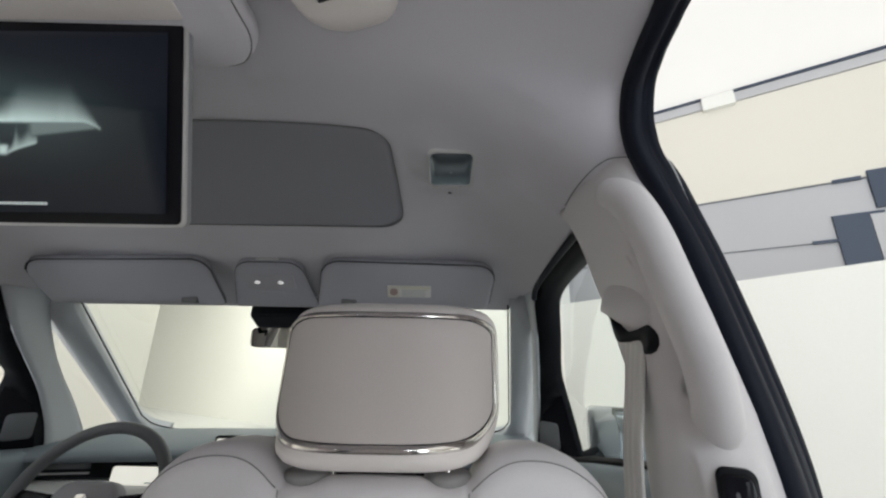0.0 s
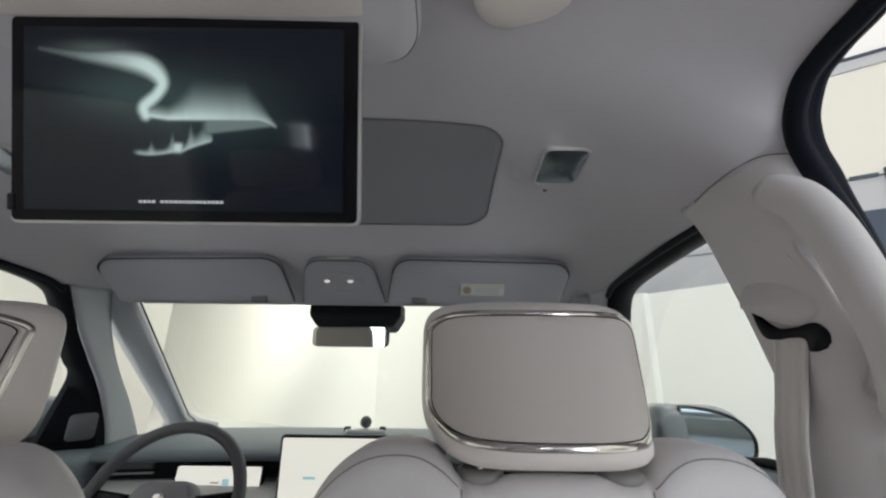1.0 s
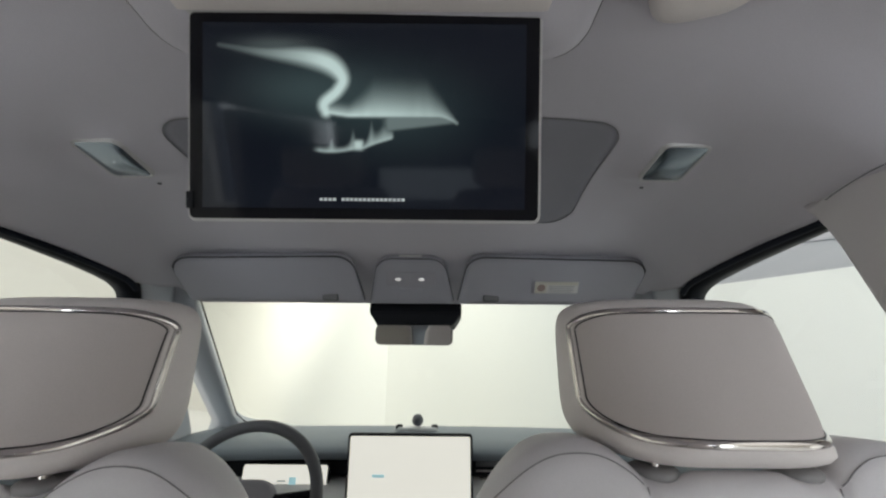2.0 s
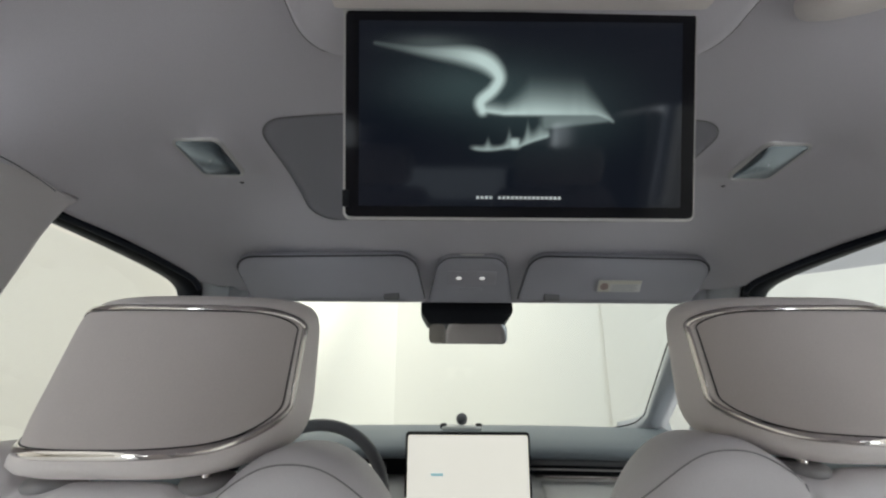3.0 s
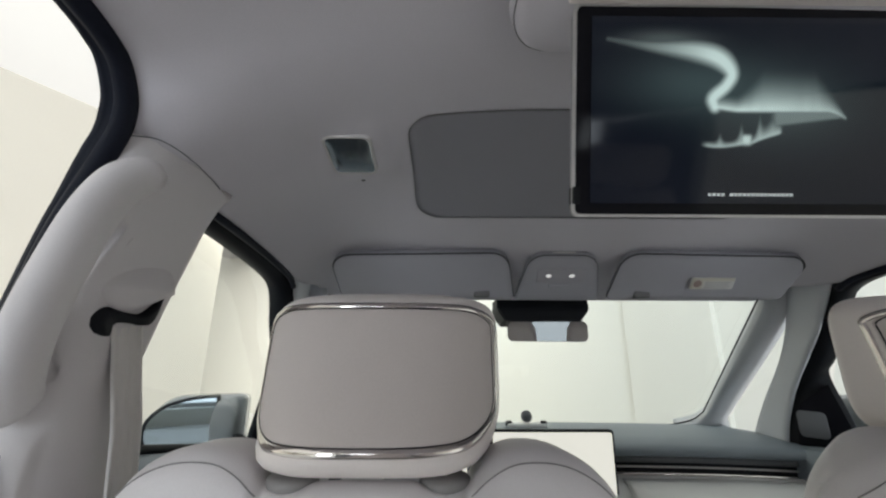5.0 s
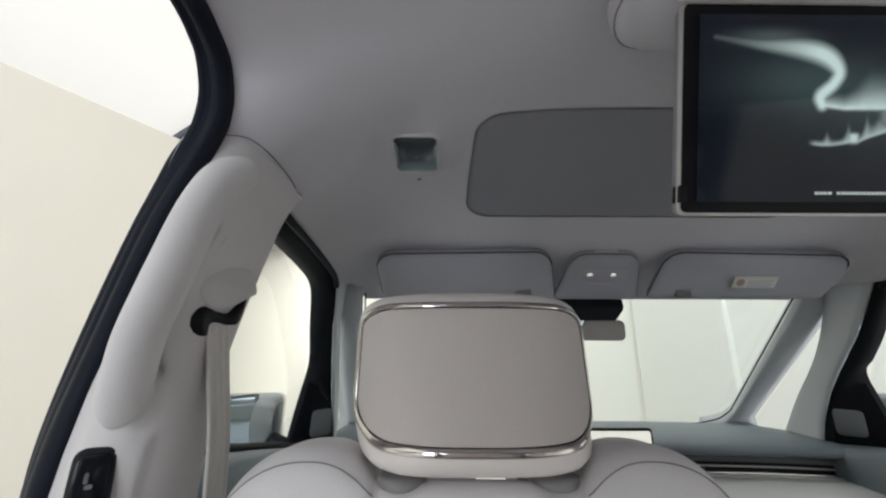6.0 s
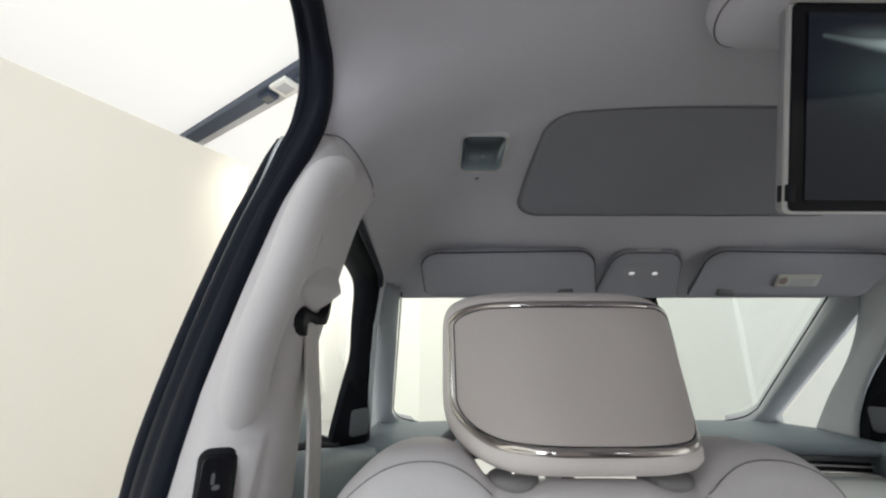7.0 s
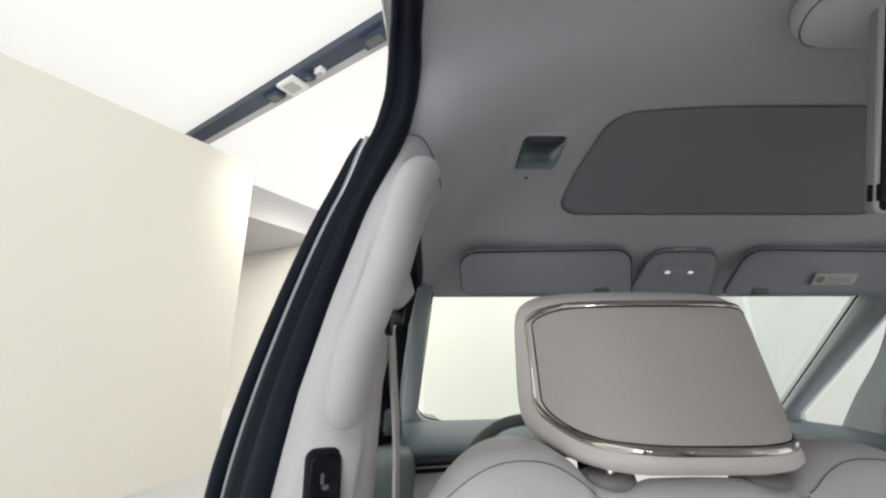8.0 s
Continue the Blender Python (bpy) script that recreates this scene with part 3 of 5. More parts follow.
# B-pillar trim with its moulded grip
def b_pillar(s):
    pil = thing("b_pillar_trim", "light grey centre pillar trim with a moulded grip and belt outlet", "pillar trim", kind="structure")
    top = [(0.692, 0.400, 1.686), (0.676, 0.422, 1.694), (0.664, 0.458, 1.691), (0.654, 0.505, 1.677), (0.652, 0.548, 1.660)]
    # sections from the seal round the grip to the front edge: x and y of five points, by height
    levels = (0.50, 1.00, 1.25, 1.345, 1.40, 1.50, 1.60, 1.66)
    px = ((0.87, 0.848, 0.822, 0.803, 0.792, 0.762, 0.726, 0.701), (0.84, 0.82, 0.792, 0.772, 0.764, 0.738, 0.703, 0.684),
          (0.80, 0.785, 0.752, 0.736, 0.728, 0.709, 0.687, 0.670), (0.775, 0.75, 0.728, 0.718, 0.715, 0.703, 0.682, 0.662), (0.77, 0.745, 0.730, 0.725, 0.722, 0.702, 0.677, 0.664))
    py = ((0.46, 0.445, 0.424, 0.416, 0.415, 0.410, 0.401, 0.398), (0.45, 0.435, 0.412, 0.405, 0.406, 0.403, 0.395, 0.402),
          (0.455, 0.445, 0.422, 0.416, 0.422, 0.424, 0.414, 0.430), (0.49, 0.48, 0.458, 0.452, 0.455, 0.458, 0.462, 0.49), (0.58, 0.545, 0.526, 0.520, 0.519, 0.528, 0.537, 0.545))
    rows = []
    nu = 81
    tp = spline(top, nu)
    for k in range(150):
        f = k / 149
        z = 1.665 - 1.16 * f ** 1.25
        sec = spline([(lerps(z, levels, px[i]), lerps(z, levels, py[i]), z) for i in range(5)], nu)
        w = step(0.0, 0.10, f)
        row = []
        for i in range(nu):
            u = i / (nu - 1)
            p = tp[i].lerp(sec[i], w)
            # the finger hollow beside the grip, round at both ends
            rim_u = lerps(p.z, (1.412, 1.43, 1.45, 1.493, 1.54, 1.583), (0.55, 0.45, 0.41, 0.39, 0.46, 0.58))
            deep = step(1.408, 1.425, p.z) * (1 - step(1.568, 1.586, p.z)) * step(0.26, 0.32, u) * (1 - step(rim_u - 0.05, rim_u, u))
            p = p + Vector((0.006, 0.0125, 0)) * deep
            pad = step(0.10, 0.16, u) * (1 - step(0.55, 0.62, u)) * (1 - step(1.350, 1.358, p.z)) * step(1.20, 1.24, p.z)
            p = p + Vector((-0.0035, -0.006, 0)) * pad
            row.append((s * p.x, p.y, p.z))
        rows.append(row)
    bm = loft(rows, closed=False)
    cover = part("pillar_cover", facing(bm, (-s, -1, 0)), TRIM, pil)
    sol = cover.modifiers.new("thickness", "SOLIDIFY")
    sol.thickness, sol.offset = 0.012, -1.0
    # moulded grip: a long padded bar that stands off the pillar and runs into it at both ends
    way = spline(mirror(((0.742, 0.414, 1.384), (0.740, 0.398, 1.396), (0.735, 0.390, 1.415), (0.726, 0.382, 1.451), (0.711, 0.375, 1.49), (0.699, 0.374, 1.53), (0.690, 0.378, 1.572), (0.683, 0.386, 1.604), (0.678, 0.395, 1.622), (0.672, 0.409, 1.634), (0.668, 0.426, 1.638)), s), 60)
    part("grip", tube(way, lambda f: 0.0195 * min(1.0, (0.30 + f / 0.07), (0.62 + (1 - f) / 0.20)), 20, flat=1.28, side=(0, 1, 0.1)), TRIM, pil, "padded light grey grip")
    # seam along the top
    part("top_seam", tube([Vector((s * (p.x - 0.005), p.y - 0.004, p.z - 0.005)) for p in spline(top, 30)[:25]], 0.0009, 6), WHEELMAT, pil)
    # structural post behind
    lo = [Vector((s * 0.875, 0.47, 0.44)), Vector((s * 0.83, 0.55, 0.44)), Vector((s * 0.88, 0.57, 0.44)), Vector((s * 0.90, 0.51, 0.44))]
    hi = [Vector((s * 0.735, 0.430, 1.66)), Vector((s * 0.722, 0.48, 1.65)), Vector((s * 0.735, 0.50, 1.67)), Vector((s * 0.745, 0.45, 1.67))]
    part("post", loft([lo, hi]), BLACK, pil, smooth=False)
    # belt outlet: hood, dark slot
    c = Vector((s * 0.704, 0.474, 1.513))
    bm = bmesh.new()
    bmesh.ops.create_uvsphere(bm, u_segments=40, v_segments=24, radius=1.0)
    for v in bm.verts:
        x, y, z = v.co
        low = max(-z, 0)
        proud = abs(x) ** 0.55 * (1 if x > 0 else -1) * (0.92 - 0.45 * max(z, 0.0) + 0.22 * min(z, 0.0))
        v.co = Vector((c.x + s * 0.023 * proud - s * 0.008 * (y - 0.2), c.y + 0.047 * y + 0.006 * z, c.z + (0.044 if z > 0 else 0.026) * z + (0.012 * y + 0.010 * y * y) * low))
    part("belt_hood", bm, TRIM, pil, "rounded belt outlet hood")
    # a black crescent that widens towards the seat
    upper = spline(((0, 0.512, 1.511), (0, 0.500, 1.496), (0, 0.484, 1.484), (0, 0.459, 1.484), (0, 0.438, 1.488), (0, 0.429, 1.478), (0, 0.430, 1.466)), 24)
    lower = spline(((0, 0.510, 1.508), (0, 0.504, 1.484), (0, 0.494, 1.471), (0, 0.474, 1.472), (0, 0.452, 1.470), (0, 0.449, 1.456), (0, 0.436, 1.459)), 24)
    def skin(y):
        return lerps(y, (0.405, 0.424, 0.45, 0.50, 0.535), (0.728, 0.712, 0.707, 0.699, 0.696)) - 0.0045
    bm = loft([[(s * skin(p.y), p.y, p.z), (s * skin(q.y), q.y, q.z), (s * (skin(q.y) + 0.01), q.y, q.z), (s * (skin(p.y) + 0.01), p.y, p.z)] for p, q in zip(upper, lower)])
    part("belt_slot", bm, BLACK, pil, "black belt slot")
    return pil


for s in (-1, 1):
    b_pillar(s)


# door seal round the open sliding doors
def door_seal(s):
    seal = thing("door_seal", "black rubber door seal round the open sliding door", "door seal", kind="structure")
    inner = mirror(((0.86, 0.455, 0.50), (0.842, 0.440, 1.05), (0.822, 0.425, 1.24), (0.803, 0.415, 1.344), (0.779, 0.416, 1.452), (0.737, 0.402, 1.571), (0.703, 0.396, 1.645), (0.686, 0.391, 1.680), (0.679, 0.386, 1.702), (0.674, 0.376, 1.720), (0.670, 0.356, 1.743), (0.669, 0.335, 1.755), (0.665, 0.291, 1.762), (0.660, 0.20, 1.768), (0.656, -0.2, 1.775), (0.652, -0.93, 1.770)), s)
    outer = mirror(((0.960, 0.56, 0.50), (0.945, 0.53, 1.05), (0.920, 0.505, 1.24), (0.896, 0.482, 1.335), (0.852, 0.455, 1.455), (0.795, 0.424, 1.580), (0.752, 0.402, 1.650), (0.727, 0.393, 1.685), (0.717, 0.384, 1.708), (0.711, 0.374, 1.727), (0.706, 0.354, 1.753), (0.702, 0.333, 1.761), (0.696, 0.295, 1.768), (0.692, 0.21, 1.776), (0.688, -0.2, 1.783), (0.684, -0.93, 1.778)), s)
    n = 90
    a, b = spline(inner, n), spline(outer, n)
    # below the bend the seal leaves room for the flange and the outer lip
    share = [0.70 + 0.30 * step(1.60, 1.70, p.z) if k < 60 else 1.0 for k, p in enumerate(a)]
    rings = []
    for k in range(n):
        p, q = a[k], b[k]
        d = a[min(k + 1, n - 1)] - a[max(k - 1, 0)]
        w = (q - p) * share[k]
        nrm = w.cross(d).normalized() * s
        if nrm.dot(Vector((-0.5 * s, -0.6, -0.6))) < 0:
            nrm = -nrm
        prof = ((0.0, -0.006), (0.03, 0.006), (0.16, 0.012), (0.34, 0.012), (0.50, 0.006), (0.60, 0.003), (0.70, 0.007), (0.86, 0.008), (0.97, 0.002), (1.0, -0.010), (0.5, -0.018))
        rings.append([p + w * f + nrm * h for f, h in prof])
    part("seal_body", loft(rings), RUBBER, seal)
    low = [k for k in range(60) if a[k].z < 1.675]
    part("flange", tube([a[k].lerp(b[k], share[k] + 0.03) + Vector((0, 0.004, 0)) for k in low], 0.0045, 8), PAINT, seal, "painted metal flange")
    part("outer_lip", tube([a[k].lerp(b[k], 0.5 * share[k] + 0.63) + Vector((0, 0.014, 0)) for k in low], lambda f: 0.014 - 0.006 * f, 10), RUBBER, seal, "outer rubber lip")
    return seal


for s in (-1, 1):
    door_seal(s)


# ---- things in the cabin ----
def headrest_width(v):
    """Half the width at the height v (-1 bottom, 1 top)."""
    return 0.1495 * (max(0.0, 1 - v ** 7) ** 0.2 if v > 0 else max(0.0, 1 - (-v) ** 4) ** 0.23)


HR_Z, HR_H, HR_SIDE = 1.4140, 0.0995, 0.530


def hr_rear(x, z):
    """The depth of the headrest's rear face, which leans out towards its foot."""
    v = max(-0.999, min(0.999, (z - HR_Z) / HR_H))
    w = max(headrest_width(v), 1e-4)
    d = (0.101 + 0.385 * (1.48 - max(z, 1.335))) * max(0.0, 1 - abs(v) ** 9) ** 0.5
    u = min(1.0, abs(x) / w)
    boxy = step(0.55, 0.85, -v)
    return HR_SIDE - d * (1 - u ** (3 + 1.8 * boxy)) ** (0.7 - 0.08 * boxy)


def build_seat(label):
    seat = thing("front_seat", label, "car seat", "front seats")
    # backrest: padded shell with two shoulder bolsters
    def top(x):
        a = abs(x)
        dome = 1.3460 - 0.064 * (abs(a - 0.167) / (0.086 if a < 0.167 else 0.100)) ** 2.4
        return max(dome, 1.3165 + 0.001 * math.cos(a * 30) - 0.006 * math.exp(-((a - 0.078) / 0.024) ** 4)) if a < 0.167 else dome

    def rear_y(x, z):
        a = abs(x)
        lean = (1.32 - z) * 0.20
        return 0.405 - lean - 0.003 * step(0.092, 0.135, a) + 0.006 * math.exp(-((a - 0.099) / 0.006) ** 2) + 0.07 * max(0.0, (a - 0.195) / 0.09) ** 3

    def shoulder(x, turn):
        """A point of the rounded upper rear edge."""
        zt, th = top(x), 0.112 * max(0.0, 1 - (abs(x) / 0.2785) ** 10) ** 0.5 + 0.004
        r = min(0.022 + 0.012 * step(0.09, 0.13, abs(x)), th / 2)
        return Vector((x, rear_y(x, zt) + 0.03 * (1 - th / 0.116) + r * (1 - math.cos(turn)), zt - r + r * math.sin(turn))), r, th

    rows = []
    for k in range(161):
        x = -0.278 + 0.556 * k / 160
        zt = top(x)
        row = []
        first, r, th = shoulder(x, 0.0)
        fall = 0.004 + 0.030 * (1 - step(0.085, 0.12, abs(x)))
        for z in (0.62, 0.80, 1.0, 1.12, 1.20, 1.25):
            row.append((x, first.y + rear_y(x, z) - rear_y(x, zt), min(z, zt - 0.04)))
        for i in range(8):
            row.append(tuple(shoulder(x, math.pi / 2 * i / 7)[0]))
        for f in (0.25, 0.5, 0.75, 1.0):
            row.append((x, first.y + r + (th - 2 * r) * f, zt - fall * f))
        for i in range(1, 6):
            a = math.pi / 2 * i / 5
            row.append((x, first.y + th - r + r * math.sin(a), zt - fall - r + r * math.cos(a)))
        for z in (1.20, 1.0, 0.80, 0.62):
            row.append((x, first.y + rear_y(x, z) - rear_y(x, zt) + th, min(z, zt - 0.06)))
        rows.append(row)
    part("backrest", loft(rows), SEATCLOTH, seat, "grey leather backrest with shoulder bolsters")
    # stitched seams round the bolsters, and the creases beside them
    for s in (-1, 1):
        path = [shoulder(s * (0.103 + 0.160 * k / 39), 0.75)[0] + Vector((0, -0.0004, 0.0004)) for k in range(40)]
        part("seam", tube(path, 0.0007, 6), SEAM, seat, "stitched seam")
        path = [Vector((s * (0.1000 - 0.015 * f), rear_y(0.1000, 1.312 - 0.25 * f) + 0.004 * (1 - f), 1.305 - 0.25 * f)) for f in np.linspace(0, 1, 12)]
        part("crease_seam", tube(path, 0.0008, 6), SEAM, seat, "stitched crease")
    # cushion below
    bm = box(-0.27, 0.27, 0.45, 0.98, 0.66, 0.86, 0.06, 4)
    part("cushion", bm, SEATCLOTH, seat)
    for s in (-1, 1):
        part("rail", box(s * 0.2 - 0.025, s * 0.2 + 0.025, 0.32, 0.95, 0.44, 0.67, 0.01), BLACK, seat)
    # headrest
    rings = []
    n = 72
    for k in range(33):
        v = -0.995 + 1.99 * (0.5 - 0.5 * math.cos(math.pi * k / 32))
        z = HR_Z + HR_H * v
        w = max(headrest_width(v), 0.02)
        ring = []
        for i in range(n):
            a = 6.28318 * i / n
            c, sn = math.cos(a), math.sin(a)
            x = w * (abs(c) ** 0.60) * (1 if c > 0 else -1)
            if sn < 0:
                y = hr_rear(x, z)
            else:
                d = 0.034 * max(0.0, 1 - abs(v) ** 6) ** 0.5
                y = HR_SIDE + d * abs(sn) ** 0.8
            ring.append((x, y, z))
        rings.append(ring)
    head = part("headrest", loft(rings), LEATHER, seat, "pale leather headrest with a chrome ring")
    zc = 1.421
    # the ring's outline: flat oval corners, larger below
    dense = []
    for k, (sx, sz, rx, rz) in enumerate(((1, 1, 0.046, 0.020), (-1, 1, 0.046, 0.020), (-1, -1, 0.052, 0.034), (1, -1, 0.052, 0.034))):
        for i in range(17):
            a = math.radians(90 * k + 90 * i / 16)
            dense.append(((sx * (0.1405 - rx) + rx * math.cos(a)) * (1.0 - 0.006 * (1 - sz)), sz * (0.0695 - rz) + rz * math.sin(a)))
    loop, dense = dense, []
    for (x0, z0), (x1, z1) in zip(loop, loop[1:] + loop[:1]):
        k = max(1, int(math.hypot(x1 - x0, z1 - z0) / 0.005))
        dense += [(x0 + (x1 - x0) * i / k, z0 + (z1 - z0) * i / k) for i in range(k)]

    def normal(x, z):
        e = 0.004
        gx = (hr_rear(x + e, z) - hr_rear(x - e, z)) / (2 * e)
        gz = (hr_rear(x, z + e) - hr_rear(x, z - e)) / (2 * e)
        gx = max(-4, min(4, gx))
        return Vector((gx, -1, gz)).normalized()

    ring3 = [Vector((x, hr_rear(x, zc + z), zc + z)) for x, z in dense]
    part("chrome_ring", tube(ring3, 0.0046, 12, closed=True, flat=0.62, side=lambda k: normal(dense[k][0], zc + dense[k][1])), CHROME, head, "bright chrome ring")
    rows = []
    for f in np.linspace(0.0, 1.0, 30):
        g = math.sin(f * math.pi / 2) * 0.972 + 0.003
        rows.append([Vector((x * g, hr_rear(x * g, zc + z * g) - 0.0012, zc + z * g)) for x, z in dense])
    part("rear_panel", loft(rows, caps=False), PANEL, head, "grey cloth rear panel")
    inner = [(x * 0.964, z * 0.945) for x, z in dense]
    part("panel_gap", tube([Vector((x, hr_rear(x, zc + z) - 0.0008, zc + z)) for x, z in inner], 0.0011, 6, closed=True), BLACK, head, "black gap round the panel")
    for s in (-1, 1):
        part("post", lathe([(0.005, 0.0), (0.005, 0.07)], 12, Matrix.Translation((s * 0.078, 0.436, 1.28))), CHROME, head, "chrome post")
        col = lathe([(0.0255, -0.004), (0.0265, 0.005), (0.0255, 0.008), (0.020, 0.0105), (0.006, 0.011)], 24, Matrix.Translation((s * 0.078, 0.442, 1.3085)))
        part("post_collar", col, COLLARGREY, head, "grey post collar")
    return seat


seat = build_seat("light grey leather front car seat with a chrome-ringed headrest")
seat.location = (-0.398, 0, 0)
copy_thing(seat, pose(0.3995, 0.031, 0.008))


# second-row seats behind the camera, mirrored in the dark screen
def rear_seat():
    rs = thing("second_row_seat", "light grey leather second-row seat with a broad headrest", "car seat", "second-row seats")
    rows = []
    for k in range(13):
        z = 0.80 + 0.66 * k / 12
        w = 0.26 * (1 - 0.12 * (k / 12) ** 3)
        rows.append([(x * (1.0 if k < 12 else 0.9), -0.62 - 0.16 * (z - 0.8) + y + 0.03 * (abs(x) / 0.26) ** 2, z) for x, y in rounded(2 * w, 0.15, 0.06, 6)])
    part("backrest", loft(rows), SEATCLOTH, rs)
    part("cushion", box(-0.27, 0.27, -0.62, -0.10, 0.66, 0.86, 0.06, 4), SEATCLOTH, rs)
    part("base", box(-0.22, 0.22, -0.60, -0.14, 0.44, 0.68, 0.02), BLACK, rs)
    place = Matrix.Translation((0, -0.66, 1.555))
    head = part("headrest", slab(rounded(0.315, 0.145, 0.045, 8), 0.10, 0.03, place), LEATHER, rs, "pale leather headrest")
    for s in (-1, 1):
        part("post", lathe([(0.006, 0.0), (0.006, 0.07)], 12, Matrix.Translation((s * 0.07, -0.67, 1.43))), CHROME, head, "chrome post")
    return rs


second = rear_seat()
second.location = (-0.352, 0, 0)
copy_thing(second, pose(0.352, 0, 0))


# folding roof screen
def roof_screen():
    scr = thing("roof_screen", "large folded-down roof screen showing a pale aurora on black", "screen")
    tilt = math.atan2(0.061, 0.211)
    c = Vector((0.0008, 0.3508, 1.6858))
    turn = Matrix.Translation(c) @ Matrix.Rotation(tilt, 4, "X")
    w, h = 0.3752, 0.2230
    back = slab(rounded(w - 0.002, h - 0.002, 0.008, 4), 0.011, 0.003, turn @ Matrix.Translation((0, 0.0085, 0)))
    part("casing", back, CASING, scr, "dark grey casing")
    part("bezel", slab(rounded(w, h, 0.008, 4), 0.0045, 0.001, turn @ Matrix.Translation((0, 0.0022, 0))), BEZEL, scr, "thin silver bezel")
    face = slab(rounded(w - 0.006, h - 0.006, 0.006, 4), 0.003, 0.0, turn @ Matrix.Translation((0, -0.0005, 0)))
    part("glass_face", face, PIANO, scr, "black glass face", smooth=False)
    # the lit picture
    pw, ph = 0.340, 0.194
    nx, nz = 240, 138
    xs, zs = np.meshgrid(np.linspace(-1, 1, nx), np.linspace(-1, 1, nz))
    px, pz = xs, zs * ph / pw + 0.014          # in half widths
    def soft(d, a, b):
        return np.clip(1 - np.clip((d - a) / (b - a), 0, 1), 0, 1) ** 1.6
    val = np.zeros_like(px)
    # upper ribbon: runs right, widens, then curls down and back
    way = spline(((-0.90, 0.455, 0.012), (-0.63, 0.412, 0.028), (-0.36, 0.385, 0.048), (-0.21, 0.340, 0.050), (-0.135, 0.255, 0.036), (-0.165, 0.178, 0.032), (-0.245, 0.100, 0.034), (-0.235, 0.045, 0.030)), 140)
    for k, q in enumerate(way):
        d = np.hypot(px - q.x, pz - q.y + 0.008) / (1.25 * q.z)
        val = np.maximum(val, np.clip(1.35 - d, 0, 1) ** 0.9 * (0.22 + 0.68 * step(0.0, 0.42, k / 140)))
    # a veil above the ribbon
    val = np.maximum(val, 0.22 * np.exp(-((px + 0.55) / 0.28) ** 2 - ((pz - 0.45) / 0.06) ** 2))
    # the sail-like sheet: a clear lower edge, fading upwards
    lo = 0.012 - 0.042 * np.clip((px - 0.46) / 0.12, 0, 1) ** 1.5 + 0.020 * np.clip((-0.10 - px) / 0.15, 0, 1)
    ends = np.clip((px + 0.262) / 0.04, 0, 1) * np.clip((0.590 - px) / 0.015, 0, 1)
    reach = 0.098 + 0.165 * np.clip((px + 0.10) / 0.16, 0, 1) ** 1.3 - 0.240 * np.clip((px - 0.385) / 0.19, 0, 1)
    up = (pz - lo) / np.maximum(reach, 0.012)
    glowy = np.clip((pz - lo + 0.016) / 0.022, 0, 1) * np.clip(1.08 - up, 0, 1.0) ** 1.5
    ripple = 0.98 + 0.02 * np.sin(px * 46 + 2.5 * np.sin(px * 17))
    val = np.maximum(val, (0.90 - 0.25 * np.clip((px + 0.1) / 0.7, 0, 1)) * glowy * ends * ripple)
    # its faint lower fold
    fold = np.clip((px - 0.10) / 0.05, 0, 1) * np.clip((0.58 - px) / 0.04, 0, 1) * np.clip((0.012 - pz) / 0.01, 0, 1) * np.clip((pz + 0.085 - 0.125 * (px - 0.17)) / 0.02, 0, 1)
    val = np.maximum(val, 0.36 * fold)
    # broken wisps below, with thin spikes
    low = -0.195 - 0.012 * np.sin((px + 0.32) * 14) + 0.085 * np.clip((px - 0.0) / 0.18, 0, 1)
    ins2 = np.clip((px + 0.325) / 0.05, 0, 1) * np.clip((0.190 - px) / 0.02, 0, 1)
    tall = 0.035 + 0 * px
    for c0, hgt, wd in ((-0.20, 0.075, 0.014), (-0.068, 0.125, 0.016), (0.045, 0.13, 0.016), (0.125, 0.10, 0.05)):
        tall = tall + hgt * np.exp(-np.abs((px - c0) / wd) ** 1.2)
    wisp = np.clip((pz - low + 0.014) / 0.016, 0, 1) * np.clip(1 - (pz - low) / tall, 0, 1) ** 1.1 * ins2
    val = np.maximum(val, 0.72 * wisp)
    val = np.maximum(val, 0.85 * np.exp(-((px + 0.035) / 0.035) ** 4 - ((pz + 0.165) / 0.035) ** 4))
    # faint haze
    haze = 0.05 * np.exp(-((px + 0.35) ** 2 / 0.16 + (pz - 0.18) ** 2 / 0.03)) + 0.035 * np.exp(-((px - 0.2) ** 2 / 0.2 + (pz - 0.05) ** 2 / 0.06))
    base = np.array((0.0026, 0.0042, 0.0080))
    col = base[None, None] + val[..., None] ** 1.6 * np.array((0.56, 0.70, 0.67))[None, None] + haze[..., None] * np.array((0.50, 0.82, 0.80))[None, None]
    verts = [turn @ Vector((x * pw / 2, -0.0035, z * ph / 2)) for x, z in zip(xs.ravel(), zs.ravel())]
    faces = [(j * nx + i, j * nx + i + 1, (j + 1) * nx + i + 1, (j + 1) * nx + i) for j in range(nz - 1) for i in range(nx - 1)]
    me = bpy.data.meshes.new("lit_picture")
    me.from_pydata(verts, [], faces)
    at = me.color_attributes.new("picture", "FLOAT_COLOR", "POINT")
    rgba = np.concatenate([col.reshape(-1, 3), np.ones((nx * nz, 1))], 1).astype(np.float32)
    at.data.foreach_set("color", rgba.ravel())
    m = bpy.data.materials.new("screen_picture")
    m.use_nodes = True
    nodes, links = m.node_tree.nodes, m.node_tree.links
    b = nodes["Principled BSDF"]
    b.inputs["Base Color"].default_value = (0.006, 0.006, 0.008, 1)
    b.inputs["Roughness"].default_value = 0.07
    b.inputs["Specular IOR Level"].default_value = 0.28
